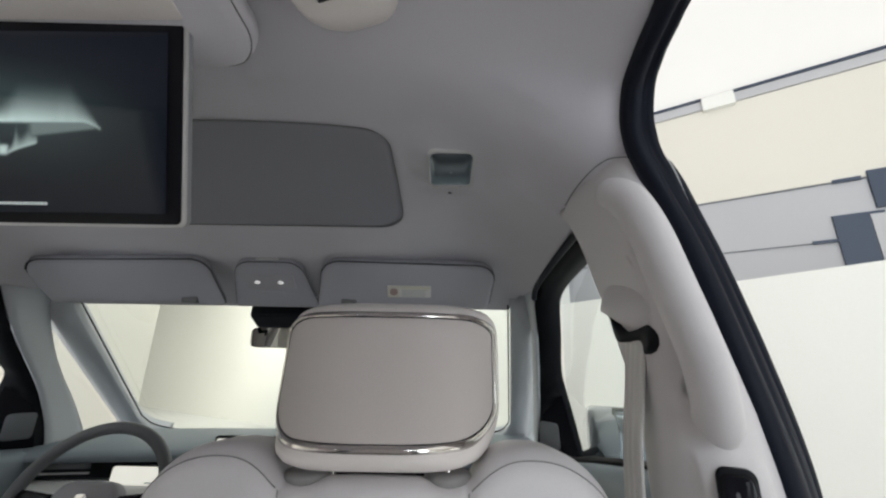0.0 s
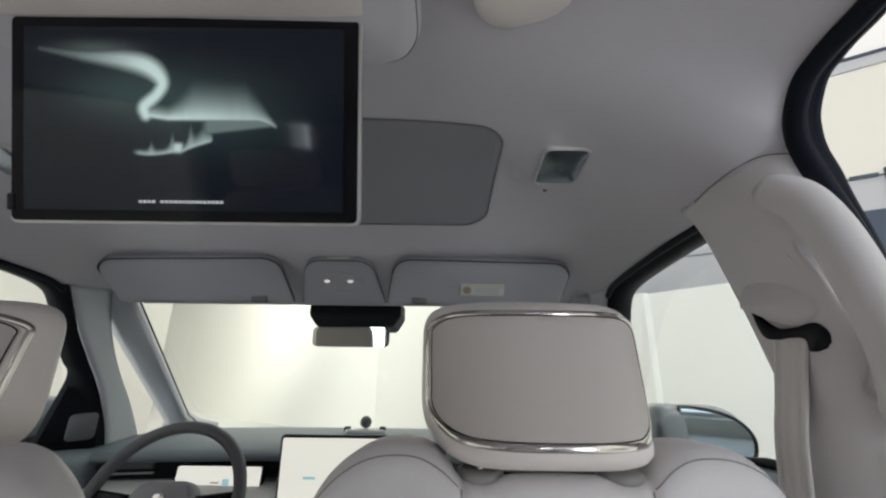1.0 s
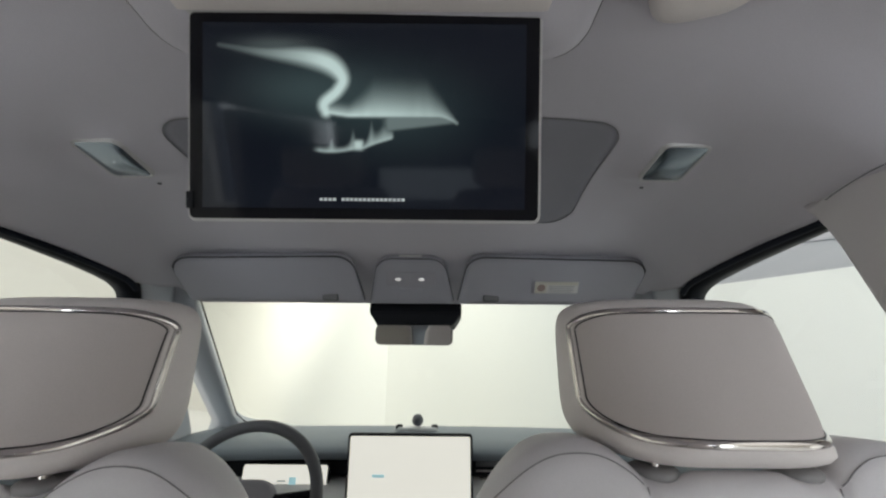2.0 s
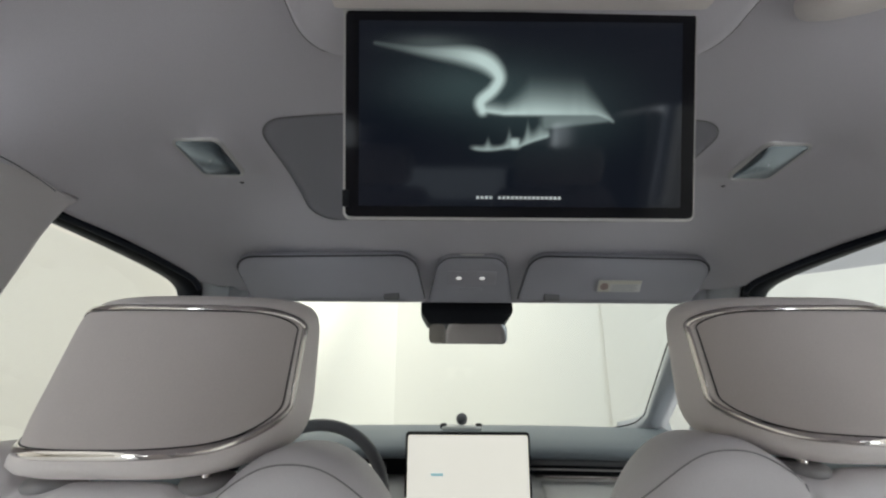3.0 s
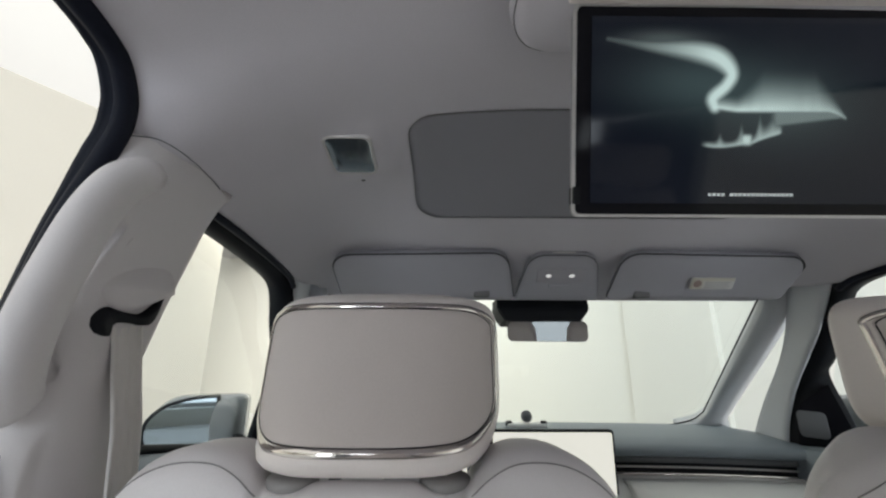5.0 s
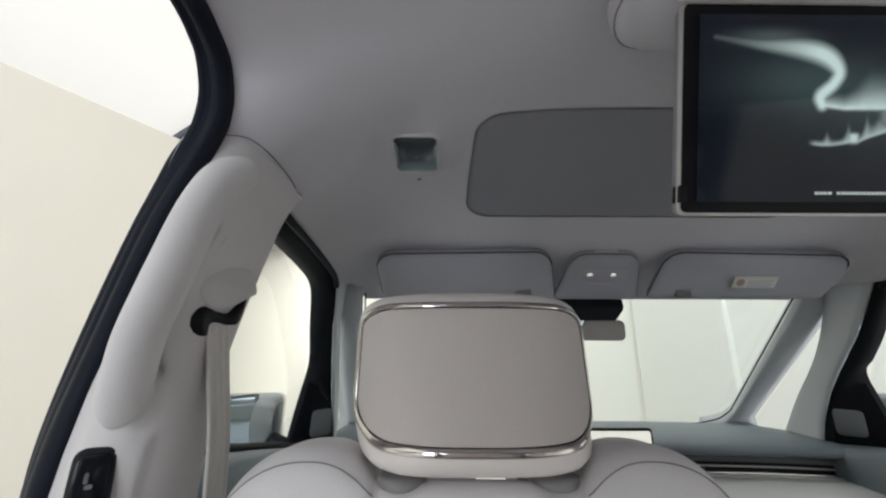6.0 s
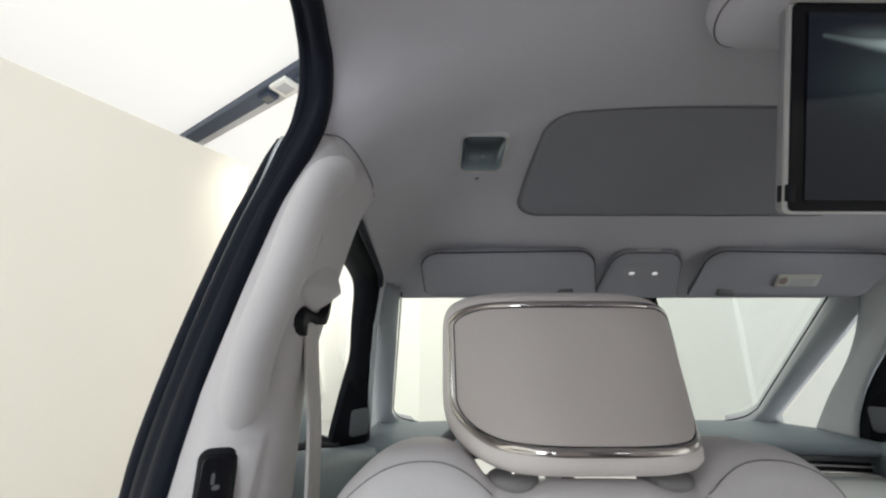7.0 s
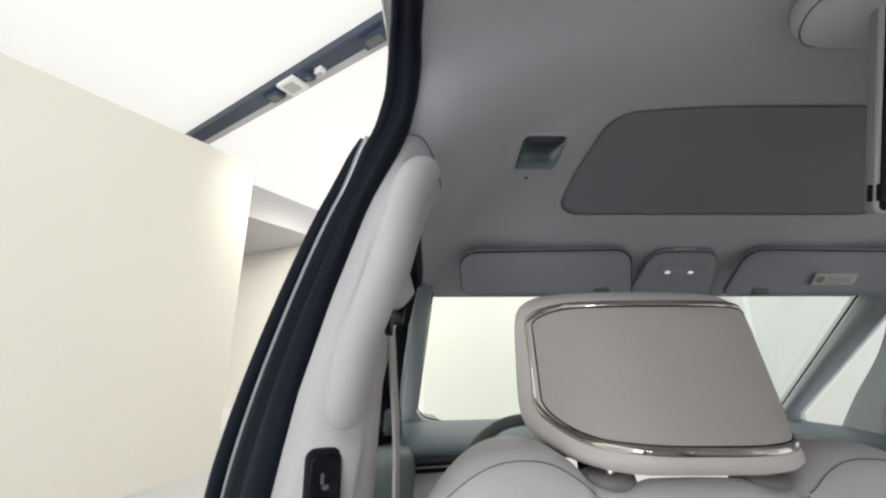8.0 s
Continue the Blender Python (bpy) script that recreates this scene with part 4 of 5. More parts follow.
    a = nodes.new("ShaderNodeVertexColor")
    a.layer_name = "picture"
    links.new(a.outputs["Color"], b.inputs["Emission Color"])
    b.inputs["Emission Strength"].default_value = 1.0
    me.materials.append(m)
    ob = new("lit_picture", me)
    ob.parent = scr
    ob["label"] = "pale green aurora picture"
    # caption, too small to read
    dashes = [(-0.052 + 0.0046 * k, -0.0488 + 0.0046 * k) for k in range(4)] + [(-0.029 + 0.0045 * k, -0.0258 + 0.0045 * k) for k in range(15)]
    for x0, x1 in dashes:
        bm = box(x0 + 0.006, x1 + 0.006, -0.0048, -0.0040, -0.0892, -0.0863)
        part("caption_bar", moved(bm, turn), SCREENBAR, scr, "unreadable caption", smooth=False)
    # sensor tab at the lower corner, hinge cover above
    part("corner_tab", moved(box(-0.1875, -0.180, -0.004, 0.010, -0.098, -0.080, 0.001), turn), BLACK, scr)
    part("hinge_cover", box(-0.1955, 0.1955, 0.262, 0.3165, 1.7868, 1.808, 0.004, 3), LEATHER, scr, "pale hinge cover")
    part("top_lip", moved(box(-0.188, 0.188, -0.005, 0.004, 0.1080, 0.1108, 0.001), turn), BEZEL, scr, "thin silver lip")
    return scr


roof_screen()

# housing of the screen on the roof
hs = thing("screen_housing", "grey roof housing with rounded ends that carries the screen", "screen housing")
out = rounded(0.490, 0.922, 0.045, 10)
rings = []
for lift, grow in ((0.016, 0.012), (0.004, 0.010), (-0.006, 0.004), (-0.012, -0.006), (-0.0135, -0.03)):
    ring = []
    for x, y in out:
        d = math.hypot(x / 0.243, y / 0.45) or 1
        xx, yy = x * (1 + grow * 2), -0.085 + y * (1 + grow)
        ring.append((xx, yy, lerps(yy, (-0.55, 0.1, 0.28, 0.37), (1.830, 1.826, 1.814, 1.794)) + lift))
    rings.append(ring)
bm = loft(rings)
part("cover", bm, LINER, hs)
part("edge_seam", tube([Vector(p) for p in rings[2]], 0.0010, 6, closed=True), COLLAR, hs, "dark edge seam")
part("hinge_gap", box(-0.192, 0.192, 0.322, 0.352, 1.792, 1.81, 0.003), BLACK, hs, "black hinge gap")

# small pod on the roof
pod = thing("roof_pod", "small pale rounded pod with a black slot on the roof lining", "sensor pod")
pturn = Matrix.Translation((0.352, 0.279, -0.003)) @ Matrix.Rotation(radians(-18), 4, "Z")
rings = []
for z, g, back in ((1.850, 1.0, 0.0), (1.822, 0.99, 0.0), (1.806, 0.90, -0.010), (1.798, 0.80, -0.020), (1.7955, 0.70, -0.024), (1.7945, 0.3, -0.024)):
    rings.append([pturn @ Vector((x * g, y * g + back, z)) for x, y in rounded(0.112, 0.150, 0.042, 8)])
part("pod_body", loft(rings), LEATHER, pod)
part("slot", moved(box(-0.016, 0.022, -0.012, 0.010, 1.7915, 1.7962, 0.001), pturn), BLACK, pod, "black slot")


# reading lamps on the roof
def reading_lamp(x0):
    lamp = thing("reading_lamp", "small square reading lamp with a satin rim in the roof", "reading lamp", "roof reading lamps")
    cx, cy = x0, 0.584
    zc = liner_z(cx, cy) - 0.003

    def ring(w, l, r, lift):
        return [Vector((cx + x, cy + y, zc - 0.17 * y + lift)) for x, y in rounded(w, l, r, 6)]

    o0, o1, o2, o3 = ring(0.080, 0.098, 0.014, 0.03), ring(0.080, 0.098, 0.014, 0.0), ring(0.076, 0.093, 0.012, -0.002), ring(0.071, 0.088, 0.010, 0.0)
    part("rim", loft([o0, o1, o2, o3], caps=False), BEZEL, lamp, "satin silver rim")
    rows = []
    for f in (1.0, 0.98, 0.94, 0.88, 0.8, 0.7, 0.58, 0.45, 0.32, 0.2, 0.1, 0.03):
        ring_f = []
        for i in range(64):
            c, sn = math.cos(6.28318 * i / 64), math.sin(6.28318 * i / 64)
            x, y = 0.0358 * math.copysign(abs(c) ** 0.28, c), 0.0443 * math.copysign(abs(sn) ** 0.28, sn)
            x, y = x * f, y * f
            pillow = (1 - (abs(x) / 0.036) ** 6) * (1 - (abs(y) / 0.0445) ** 2)
            ring_f.append(Vector((cx + x, cy + y, zc - 0.17 * y - 0.0040 * pillow)))
        rows.append(ring_f)
    part("lens", loft(rows, caps=False), LAMPLENS, lamp, "shiny grey lens")
    part("sensor_dot", lathe([(0.004, 0.002), (0.004, -0.001), (0.002, -0.002)], 10, Matrix.Translation((cx, 0.688, liner_z(cx, 0.688)))), GAP, lamp, "tiny dark sensor")
    return lamp


for x0 in (-0.479, 0.479):
    reading_lamp(x0)


# sun visors
def visor(s):
    v = thing("sun_visor", "folded grey cloth sun visor" + (" with a warning label" if s > 0 else ""), "sun visor", "sun visors")
    def at(x, f, lift):
        """x across, f from the rear edge (0) to the front edge (1)."""
        out = max(0.0, abs(x) - 0.15)
        yy = 0.947 + 0.080 * f - 0.078 * out * (1 - 0.5 * f)
        zz = 1.680 - 0.103 * f - 0.036 * out * (1 - f) - 0.006 * math.sin(math.pi * f)
        return Vector((x, yy, zz + lift))
    loop = []
    for x, q in rounded(0.449, 0.18, 0.03, 10, radii=(0.050, 0.045, 0.012, 0.022)):
        f = 0.5 - q / 0.18
        xx = x + 0.376
        if xx < 0.30:
            xx -= 0.026 * f          # the inner end is cut at a slant
        if xx > 0.5:
            xx -= 0.012 * f
        loop.append((s * xx, f))
    rings = []
    mx = s * 0.376
    for g, lift in ((1.0, 0.016), (1.0, 0.003), (0.985, -0.003), (0.94, -0.006), (0.6, -0.008), (0.1, -0.009)):
        rings.append([at(mx + (x - mx) * g, 0.5 + (f - 0.5) * (g if g > 0.9 else g), lift) for x, f in loop])
    part("visor_body", loft(rings), VISOR, v)
    rim = [at(x, f, 0.004) + Vector((0, -0.003 if f < 0.2 else 0, 0.0)) for x, f in loop]
    dense = []
    for a, b in zip(rim, rim[1:] + rim[:1]):
        k = max(1, int((b - a).length / 0.02))
        dense += [a.lerp(b, i / k) for i in range(k)]
    # dark tube draws the shadow in the gap round the visor
    part("shadow_gap", tube(dense, 0.0024, 6, closed=True), GAP, v, "dark line for the shadow round the edge")
    c = at(s * 0.215, 0.84, -0.008)
    part("clip", box(c.x - 0.021, c.x + 0.021, c.y - 0.010, c.y + 0.008, c.z - 0.005, c.z + 0.014, 0.004, 3), COLLAR, v, "dark grip notch")
    if s > 0:
        turn = Matrix.Translation(at(0.380, 0.40, -0.0180)) @ Matrix.Rotation(math.atan2(-0.093, 0.080), 4, "X")
        lab = part("warning_label", moved(box(-0.056, 0.056, -0.017, 0.017, -0.001, 0.001), turn), LABELWHITE, v, "white and yellow airbag warning label", smooth=False)
        part("yellow_field", moved(box(-0.054, -0.026, -0.016, 0.016, -0.0024, -0.0014), turn), LABELYELLOW, lab, smooth=False)
        part("symbol", moved(lathe([(0.0105, -0.0034), (0.0105, -0.0026)], 18), turn @ Matrix.Translation((-0.040, 0, 0))), LABELRED, lab, smooth=False)
        part("yellow_band", moved(box(-0.024, 0.054, -0.016, -0.008, -0.0024, -0.0014), turn), LABELYELLOW, lab, smooth=False)
        for k in range(4):
            part("text_bar", moved(box(-0.020, 0.046 - 0.006 * (k % 2), -0.005 + 0.0055 * k, -0.003 + 0.0055 * k, -0.0024, -0.0014), turn), LABELGREY, lab, smooth=False)
    return v


LABELWHITE = material("label_white", (0.62, 0.61, 0.58), 0.6, grain=0.03, stain=0.04)
LABELYELLOW = material("label_yellow", (0.57, 0.545, 0.46), 0.6, grain=0.03, stain=0.04)
LABELRED = material("label_symbol", (0.30, 0.22, 0.20), 0.6, grain=0.03, stain=0.04)
LABELGREY = material("label_text", (0.40, 0.40, 0.40), 0.6, grain=0.03, stain=0.04)
for s in (-1, 1):
    visor(s)

# overhead console
con = thing("overhead_console", "grey overhead console with two lit map lamps", "overhead console")
loop = []
for x, q in rounded(0.235, 0.20, 0.04, 8, radii=(0.05, 0.05, 0.01, 0.01)):
    f = 0.5 - q / 0.20
    loop.append((x * (0.74 + 0.26 * f), f))


def con_at(x, f, lift):
    return Vector((x, 0.960 + 0.105 * f, 1.684 - 0.098 * f + lift - 0.004))


rings = [[con_at(x * g, 0.5 + (f - 0.5) * g, l) for x, f in loop] for g, l in ((1.0, 0.014), (1.0, 0.0), (0.97, -0.006), (0.90, -0.0085), (0.4, -0.0095), (0.05, -0.0095))]
part("console_body", loft(rings), VISOR, con)
part("edge_gap", tube([con_at(x, f, 0.002) for x, f in loop], 0.0018, 6, closed=True), GAP, con)
turn = Matrix.Translation(con_at(0, 0.36, -0.0095)) @ Matrix.Rotation(math.atan2(-0.098, 0.105), 4, "X")
part("lamp_panel", moved(box(-0.066, 0.066, -0.022, 0.022, -0.0015, 0.002, 0.0015), turn), CONSOLE, con, "dark lamp panel")
for x in (-0.035, 0.028):
    part("map_lamp", moved(lathe([(0.0070, 0.001), (0.0070, -0.002), (0.004, -0.003)], 16), turn @ Matrix.Translation((x, 0.0, 0)) @ Matrix.Diagonal((1.15, 0.75, 1, 1))), LEDGLOW, con, "small lit lamp")
part("button_row", moved(box(-0.030, 0.030, 0.032, 0.040, -0.002, 0.002, 0.001), turn), VISOR, con)
part("front_slot", box(-0.03, 0.03, 0.958, 0.962, 1.688, 1.692, 0.001), LABELWHITE, con)

# rear-view mirror
mir = thing("rear_view_mirror", "black rear-view mirror under a black sensor block", "mirror")
lower = [(-0.120, 1.205, 1.530), (0.120, 1.205, 1.530), (0.125, 1.30, 1.515), (-0.125, 1.30, 1.515)]
upper = [(-0.145, 1.205, 1.600), (0.145, 1.205, 1.600), (0.150, 1.28, 1.60), (-0.150, 1.28, 1.60)]
midr = [(-0.146, 1.198, 1.565), (0.146, 1.198, 1.565), (0.150, 1.30, 1.555), (-0.150, 1.30, 1.555)]
bm = loft([upper, midr, lower])
bmesh.ops.bevel(bm, geom=list(bm.edges), offset=0.004, segments=2, affect="EDGES")
part("sensor_block", bm, BLACK, mir, "black sensor block", smooth=False)
part("stem", tube([Vector((0, 1.22, 1.53)), Vector((0, 1.20, 1.51)), Vector((0, 1.185, 1.50))], 0.010, 10), BLACK, mir)
mturn = Matrix.Translation((-0.003, 1.158, 1.4955)) @ Matrix.Rotation(radians(3), 4, "X") @ Matrix.Rotation(radians(-8.2), 4, "Z")
part("mirror_casing", slab(rounded(0.236, 0.060, 0.016, 6), 0.03, 0.006, mturn @ Matrix.Translation((0, 0.016, 0))), BLACK, mir)
part("mirror_glass", slab(rounded(0.233, 0.057, 0.015, 6), 0.002, 0.0, mturn), MIRROR, mir, "silver mirror glass", smooth=False)

# dashboard
dash = thing("dashboard", "blue grey dashboard with dark vents and pale lower panel", "dashboard")
prof = [(1.74, 1.05), (1.72, 1.145), (1.66, 1.157), (1.50, 1.167), (1.36, 1.172), (1.26, 1.168), (1.235, 1.158), (1.228, 1.144), (1.25, 1.135)]
rings = []
for x in np.linspace(-0.80, 0.80, 33):
    bow = 0.05 * (abs(x) / 0.8) ** 3
    rings.append([(x, y - bow * (1.0 if y < 1.5 else 0.6), z - 0.006 * (abs(x) / 0.8) ** 2) for y, z in prof])
part("dash_top", loft(rings), DASHTOP, dash, "soft blue grey dash top")
prof = [(1.34, 1.146), (1.262, 1.140), (1.262, 1.090), (1.34, 1.084)]


def across(prof, x0, x1, n):
    """A section carried along the dash, which bows towards the doors."""
    return loft([[(x, y - 0.05 * (abs(x) / 0.8) ** 3, z - 0.006 * (abs(x) / 0.8) ** 2) for y, z in prof] for x in np.linspace(x0, x1, n)])


part("vent_band", across(prof, -0.79, 0.79, 25), BLACK, dash, "black air vent band", smooth=False)
for x0, x1 in ((0.19, 0.775), (-0.775, -0.57)):
    part("fascia_strip", across([(1.27, 1.137), (1.254, 1.136), (1.251, 1.119), (1.27, 1.117)], x0, x1, 14), WHEELMAT, dash, "dark grey fascia strip")
    part("vent_slat", across([(1.257, 1.1035), (1.256, 1.1075), (1.28, 1.108), (1.28, 1.103)], x0, x1, 14), BEZEL, dash, "thin silver vent slat")
part("chrome_line", across([(1.248, 1.085), (1.248, 1.092), (1.27, 1.092), (1.27, 1.085)], 0.20, 0.78, 14), CHROME, dash, "thin chrome line")
part("vent_end", across([(1.245, 1.09), (1.243, 1.116), (1.27, 1.118), (1.27, 1.09)], 0.776, 0.784, 3), CHROME, dash, "chrome vent end")
prof = [(1.30, 1.085), (1.245, 1.083), (1.205, 1.070), (1.165, 1.035), (1.16, 0.98), (1.20, 0.86), (1.30, 0.60), (1.70, 0.55)]
part("lower_panel", loft([[(x, y - 0.05 * (abs(x) / 0.8) ** 3, z) for y, z in prof] for x in np.linspace(-0.78, 0.78, 33)]), DASHLOW, dash, "pale lower dash panel")
prof = [(1.24, 1.080), (1.20, 1.079), (1.13, 1.072), (1.085, 1.058), (1.065, 1.035), (1.075, 0.98), (1.15, 0.85), (1.24, 0.80)]
part("glovebox_panel", loft([[(x, y - 0.05 * (abs(x) / 0.8) ** 3, z) for y, z in prof] for x in np.linspace(0.21, 0.77, 15)]), DASHLOW, dash, "pale rounded panel over the glovebox")
part("firewall", box(-0.80, 0.80, 1.70, 1.78, 0.44, 1.13, 0.01), BLACK, dash)

# sensor ball on the dash
ball = thing("dash_sensor", "small grey ball sensor on a low base on the dash", "sensor")
bm = bmesh.new()
bmesh.ops.create_uvsphere(bm, u_segments=20, v_segments=12, radius=0.021)
part("ball", moved(bm, Matrix.Translation((-0.003, 1.515, 1.202))), WHEELMAT, ball)
part("base", slab(rounded(0.15, 0.05, 0.022, 6), 0.014, 0.005, Matrix.Translation((-0.003, 1.515, 1.172)) @ Matrix.Rotation(radians(90), 4, "X")), DASHLOW, ball, "pale low base")
for x in (-0.07, 0.06):
    part("fin", box(x - 0.012, x + 0.012, 1.505, 1.525, 1.168, 1.187, 0.006, 3), BLACK, ball)

# centre display
cd = thing("centre_display", "upright free-standing centre display with a lit white page", "display")
turn = Matrix.Translation((-0.003, 1.184, 1.097)) @ Matrix.Rotation(radians(2), 4, "X")
part("casing", slab(rounded(0.356, 0.246, 0.010, 5), 0.014, 0.003, turn @ Matrix.Translation((0, 0.0075, 0))), BLACK, cd)
part("page", slab(rounded(0.342, 0.232, 0.006, 5), 0.002, 0.0, turn @ Matrix.Translation((0, -0.0005, 0))), UIWHITE, cd, "lit white page", smooth=False)
part("blue_mark", moved(box(-0.105, -0.070, -0.003, -0.002, 0.010, 0.018), turn), UIBLUE, cd, smooth=False)
part("grey_mark", moved(box(-0.107, -0.099, -0.003, -0.002, -0.058, -0.052), turn), UIGREY, cd, smooth=False)
part("foot", box(-0.06, 0.06, 1.19, 1.25, 1.00, 1.10, 0.01), BLACK, cd)

# instrument display behind the wheel
inst = thing("instrument_display", "low wide lit instrument display behind the steering wheel", "display")
turn = Matrix.Translation((-0.368, 1.225, 1.086)) @ Matrix.Rotation(radians(-8), 4, "X")
part("casing", slab(rounded(0.255, 0.088, 0.010, 5), 0.02, 0.003, turn @ Matrix.Translation((0, 0.011, 0))), BLACK, inst)
part("page", slab(rounded(0.245, 0.078, 0.007, 5), 0.002, 0.0, turn), UIWHITE, inst, "lit pale page", smooth=False)
part("car_mark", moved(box(0.015, 0.035, -0.003, -0.002, -0.012, 0.008), turn), UIBLUE, inst, smooth=False)
part("text_bar", moved(box(-0.02, 0.005, -0.003, -0.002, -0.004, 0.0), turn), UIGREY, inst, smooth=False)

# steering wheel
sw = thing("steering_wheel", "grey leather steering wheel with a flat hub", "steering wheel")
turn = Matrix.Translation((-0.408, 1.052, 1.086)) @ Matrix.Rotation(radians(-24), 4, "X")
R = 0.183
ring = [turn @ Vector((R * 1.02 * math.cos(a), 0, R * 0.965 * math.sin(a))) for a in np.linspace(0, 2 * math.pi, 72, endpoint=False)]
part("rim", tube(ring, 0.0155, 14, closed=True, side=lambda k: turn.to_3x3() @ Vector((0, 1, 0))), WHEELMAT, sw, "grey leather rim")
hub = slab(rounded(0.165, 0.125, 0.045, 8), 0.055, 0.016, turn @ Matrix.Translation((0, 0.012, -0.012)))
part("hub", hub, CONSOLE, sw, "rounded grey hub")
for x0, z0, x1, z1 in ((-0.075, 0.0, -0.178, 0.012), (0.075, 0.0, 0.178, 0.012), (0.0, -0.06, 0.0, -0.172)):
    path = [turn @ Vector((x0 + (x1 - x0) * f, 0.004, z0 + (z1 - z0) * f)) for f in np.linspace(0, 1, 5)]
    part("spoke", tube(path, 0.020, 10, flat=0.45, side=turn.to_3x3() @ Vector((0, 1, 0))), PIANO if x0 else WHEELMAT, sw)
part("badge", slab(rounded(0.030, 0.022, 0.008, 4), 0.003, 0.001, turn @ Matrix.Translation((0, -0.018, 0.010))), CHROME, sw, "plain chrome badge")
part("column", tube([turn @ Vector((0, 0.03, -0.01)), turn @ Vector((0, 0.10, -0.02)), turn @ Vector((0, 0.22, -0.02))], 0.04, 14), BLACK, sw)
for s in (-1, 1):
    path = [turn @ Vector((s * 0.05, 0.055, -0.02)), turn @ Vector((s * 0.12, 0.055, -0.015)), turn @ Vector((s * 0.185, 0.05, -0.005))]
    part("stalk", tube(path, lambda f: 0.008 + 0.004 * f, 10), BLACK, sw, "control stalk")


# seat belts hanging from the pillars
def belt(s):
    b = thing("seat_belt", "grey woven seat belt hanging from the pillar outlet", "seat belt", "front seat belts")
    path = spline(mirror(((0.714, 0.474, 1.500), (0.710, 0.476, 1.481), (0.708, 0.481, 1.455), (0.705, 0.490, 1.405), (0.701, 0.505, 1.32), (0.703, 0.516, 1.15), (0.715, 0.505, 0.62)), s), 40)
    rings = []
    for k, p in enumerate(path):
        half = 0.0235
        ring = []
        for f, h in ((-1, 0), (-0.9, 0.0022), (-0.72, 0.0020), (-0.58, -0.0004), (-0.44, 0.0020), (-0.08, 0.0022), (0.0, 0.0008), (0.08, 0.0022), (0.44, 0.0020), (0.58, -0.0004), (0.72, 0.0020), (0.9, 0.0022), (1, 0), (0.9, -0.0022), (-0.9, -0.0022)):
            ring.append((p.x - s * h, p.y + half * f, p.z + 0.010 * f * math.exp(-((p.z - 1.49) / 0.03) ** 2)))
        rings.append(ring)
    part("webbing", loft(rings), BELT, b)
    part("floor_anchor", box(s * 0.715 - 0.02, s * 0.715 + 0.02, 0.46, 0.52, 0.44, 0.64, 0.008), BLACK, b)
    return b


for s in (-1, 1):
    belt(s)


# switch on each centre pillar
def pillar_switch(s):
    w = thing("seat_switch", "glossy black seat switch with two keys on the centre pillar", "switch", "pillar switches")
    nrm = Vector((s * -0.45, -0.89, 0.08)).normalized()
    turn = Matrix.Translation((s * 0.757 - 0.004 * (s + 1), 0.399, 1.305)) @ nrm.to_track_quat("-Y", "Z").to_matrix().to_4x4()
    part("surround", slab(rounded(0.033, 0.094, 0.009, 6), 0.012, 0.004, turn), BLACK, w)
    for z in (0.022, -0.022):
        key = part("key", slab(rounded(0.028, 0.040, 0.007, 5), 0.009, 0.003, turn @ Matrix.Translation((0, -0.005, z))), PIANO, w, "gloss black key")
        part("seat_symbol", slab(rounded(0.006, 0.004, 0.0015, 2), 0.0006, 0, turn @ Matrix.Translation((0.001, -0.0098, z - 0.006))), UIGREYMARK, key, smooth=False)
        part("seat_symbol", slab(rounded(0.003, 0.009, 0.0012, 2), 0.0006, 0, turn @ Matrix.Translation((-0.002, -0.0098, z + 0.001))), UIGREYMARK, key, smooth=False)
    return w


UIGREYMARK = material("key_symbol", (0.14, 0.14, 0.15), 0.6, spec=0.2)
for s in (-1, 1):
    pillar_switch(s)


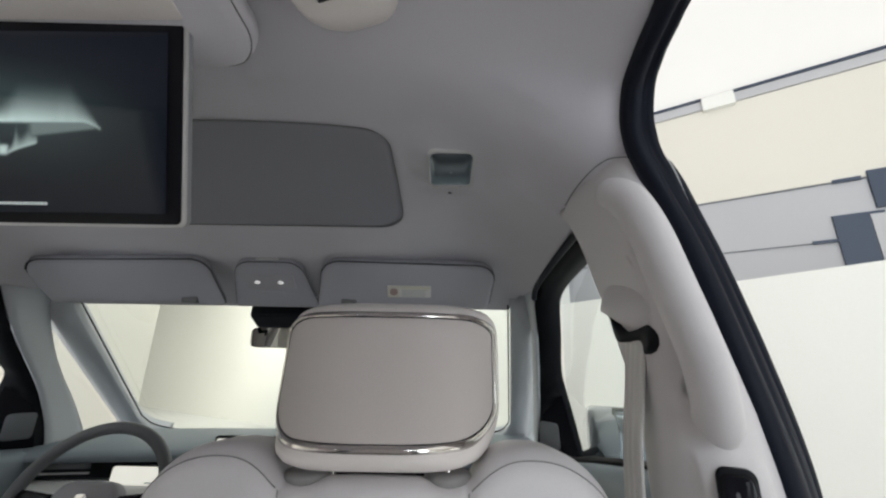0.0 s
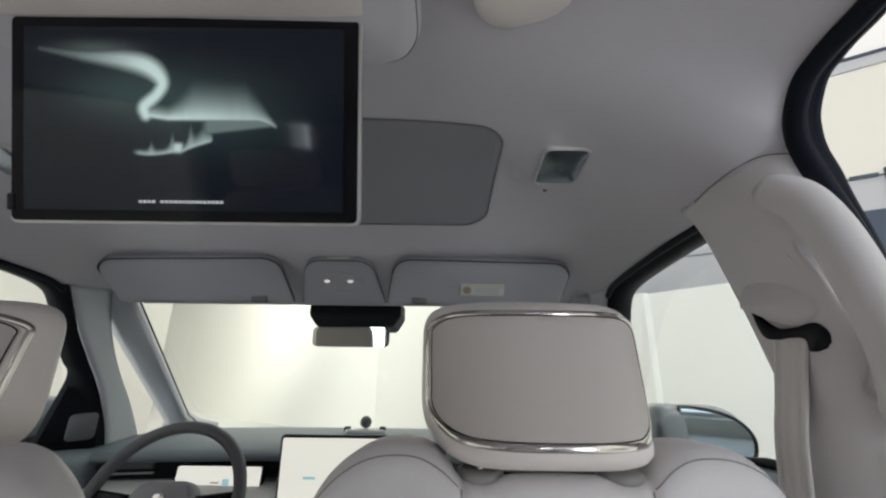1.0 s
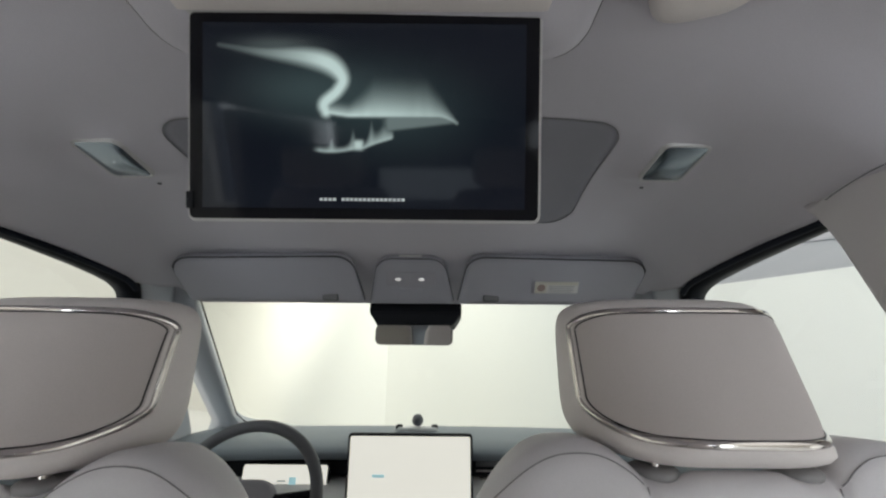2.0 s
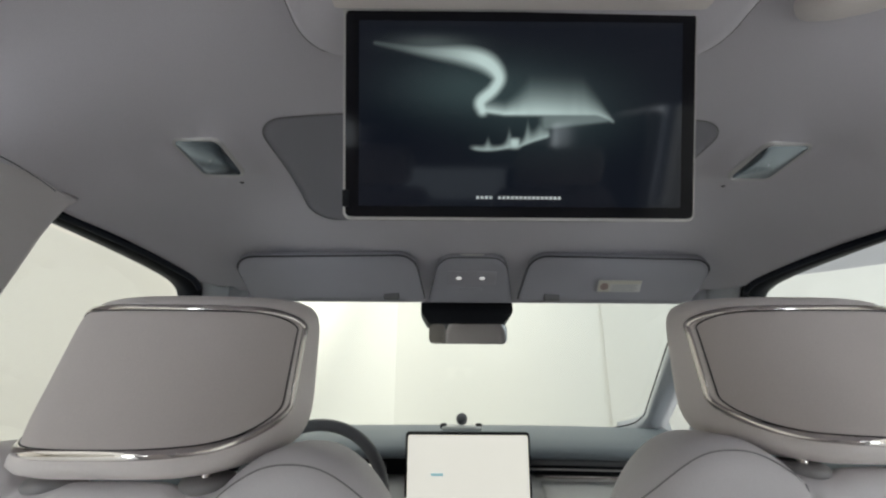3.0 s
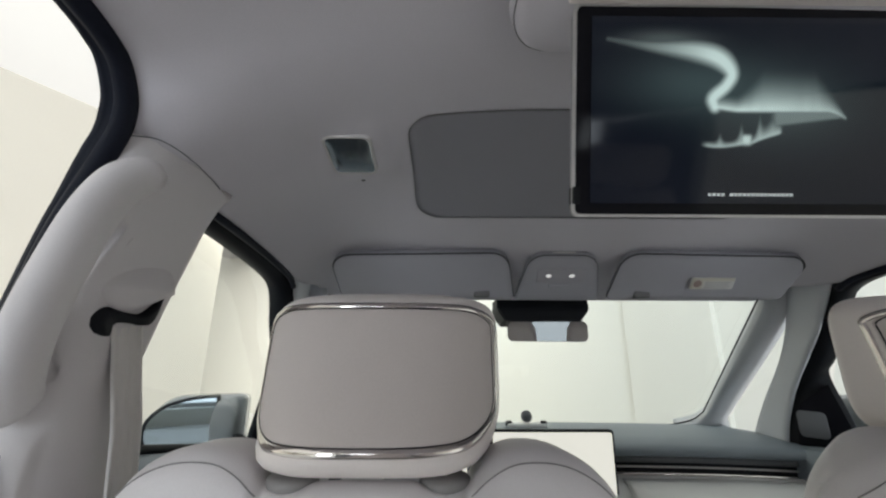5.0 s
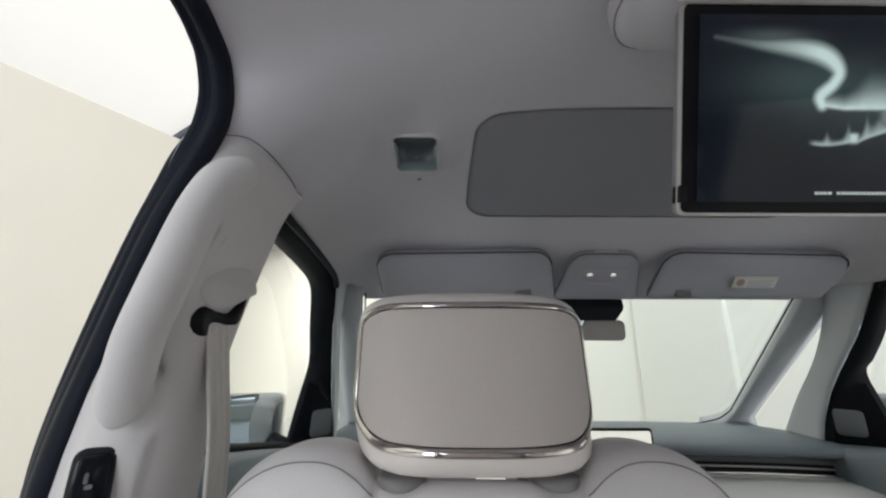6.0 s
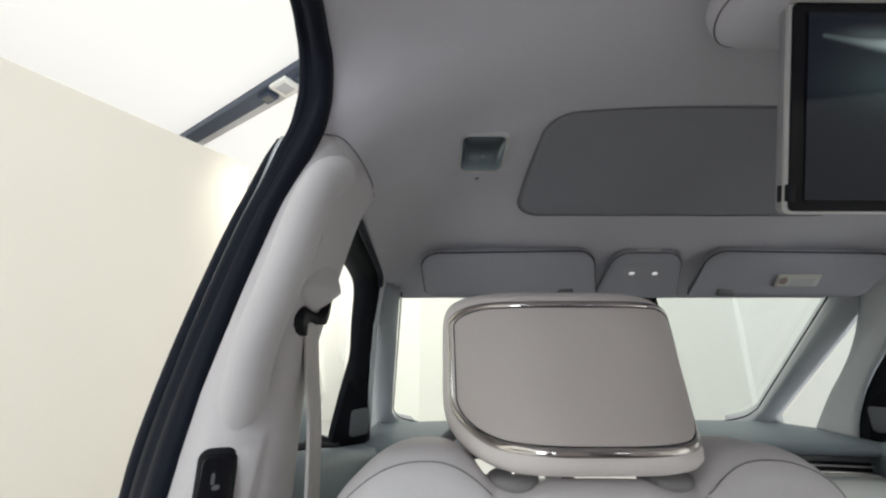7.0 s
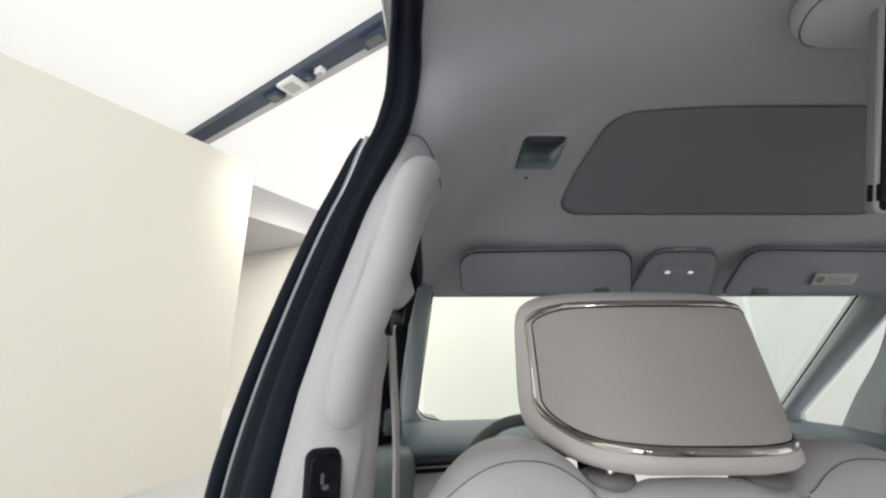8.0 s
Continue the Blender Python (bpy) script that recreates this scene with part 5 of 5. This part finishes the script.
# door mirrors
def door_mirror(s):
    dm = thing("door_mirror", "dark grey folded-out door mirror outside the side glass", "door mirror", "door mirrors")
    rings = []
    for f, g in ((0.0, 0.90), (0.02, 1.0), (0.05, 1.0), (0.09, 0.93), (0.12, 0.76), (0.135, 0.45)):
        rings.append([(s * (1.030 + x * g + 0.02 * f), 1.165 + f - 0.22 * x, 1.238 + z * g) for x, z in rounded(0.232, 0.146, 0.05, 8, radii=(0.085, 0.02, 0.02, 0.045))])
    part("shell", loft(rings), MIRRORSHELL, dm, "silver painted shell")
    edge = spline(((-0.086, 0.0, 0.0), (-0.085, 0.060, 0.0), (-0.076, 0.068, 0.0), (-0.010, 0.061, 0.0), (0.045, 0.042, 0.0), (0.078, 0.008, 0.0), (0.083, -0.030, 0.0), (0.068, -0.060, 0.0), (0.030, -0.068, 0.0), (-0.076, -0.064, 0.0), (-0.085, -0.054, 0.0), (-0.086, 0.0, 0.0)), 60)[:-1]
    def face(grow, d):
        return [(s * (1.056 + p.x * grow), 1.163 - 0.22 * (0.026 + p.x * grow) + d, 1.238 + p.y * grow) for p in edge]
    part("mirror_glass", loft([face(0.98, d) for d in (0.002, -0.003)]), DARKMIRROR, dm, "mirror glass", smooth=False)
    part("rim", tube([Vector(p) for p in face(1.04, -0.002)], 0.0050, 8, closed=True, side=(0, 1, 0)), BLACK, dm, "black glass rim")
    # the rounded cheek between the glass and the door
    rings = []
    for f, g in ((0.0, 1.0), (0.35, 0.98), (0.7, 0.88), (0.9, 0.70), (1.0, 0.45)):
        rings.append([(s * (0.966 - 0.046 * f), 1.150 + 0.035 * f + 0.05 * (1 - math.cos(a)) - 0.006, 1.234 + 0.070 * g * math.sin(a)) for a in np.linspace(-1.57, 1.57, 13)])
    part("cheek", loft(rings, closed=False), MIRRORSHELL, dm, "rounded silver cheek")
    part("arm", tube([Vector((s * 0.86, 1.20, 1.165)), Vector((s * 0.90, 1.205, 1.175)), Vector((s * 0.95, 1.21, 1.195))], 0.022, 10), BLACK, dm, "black mounting arm")
    return dm


for s in (-1, 1):
    door_mirror(s)
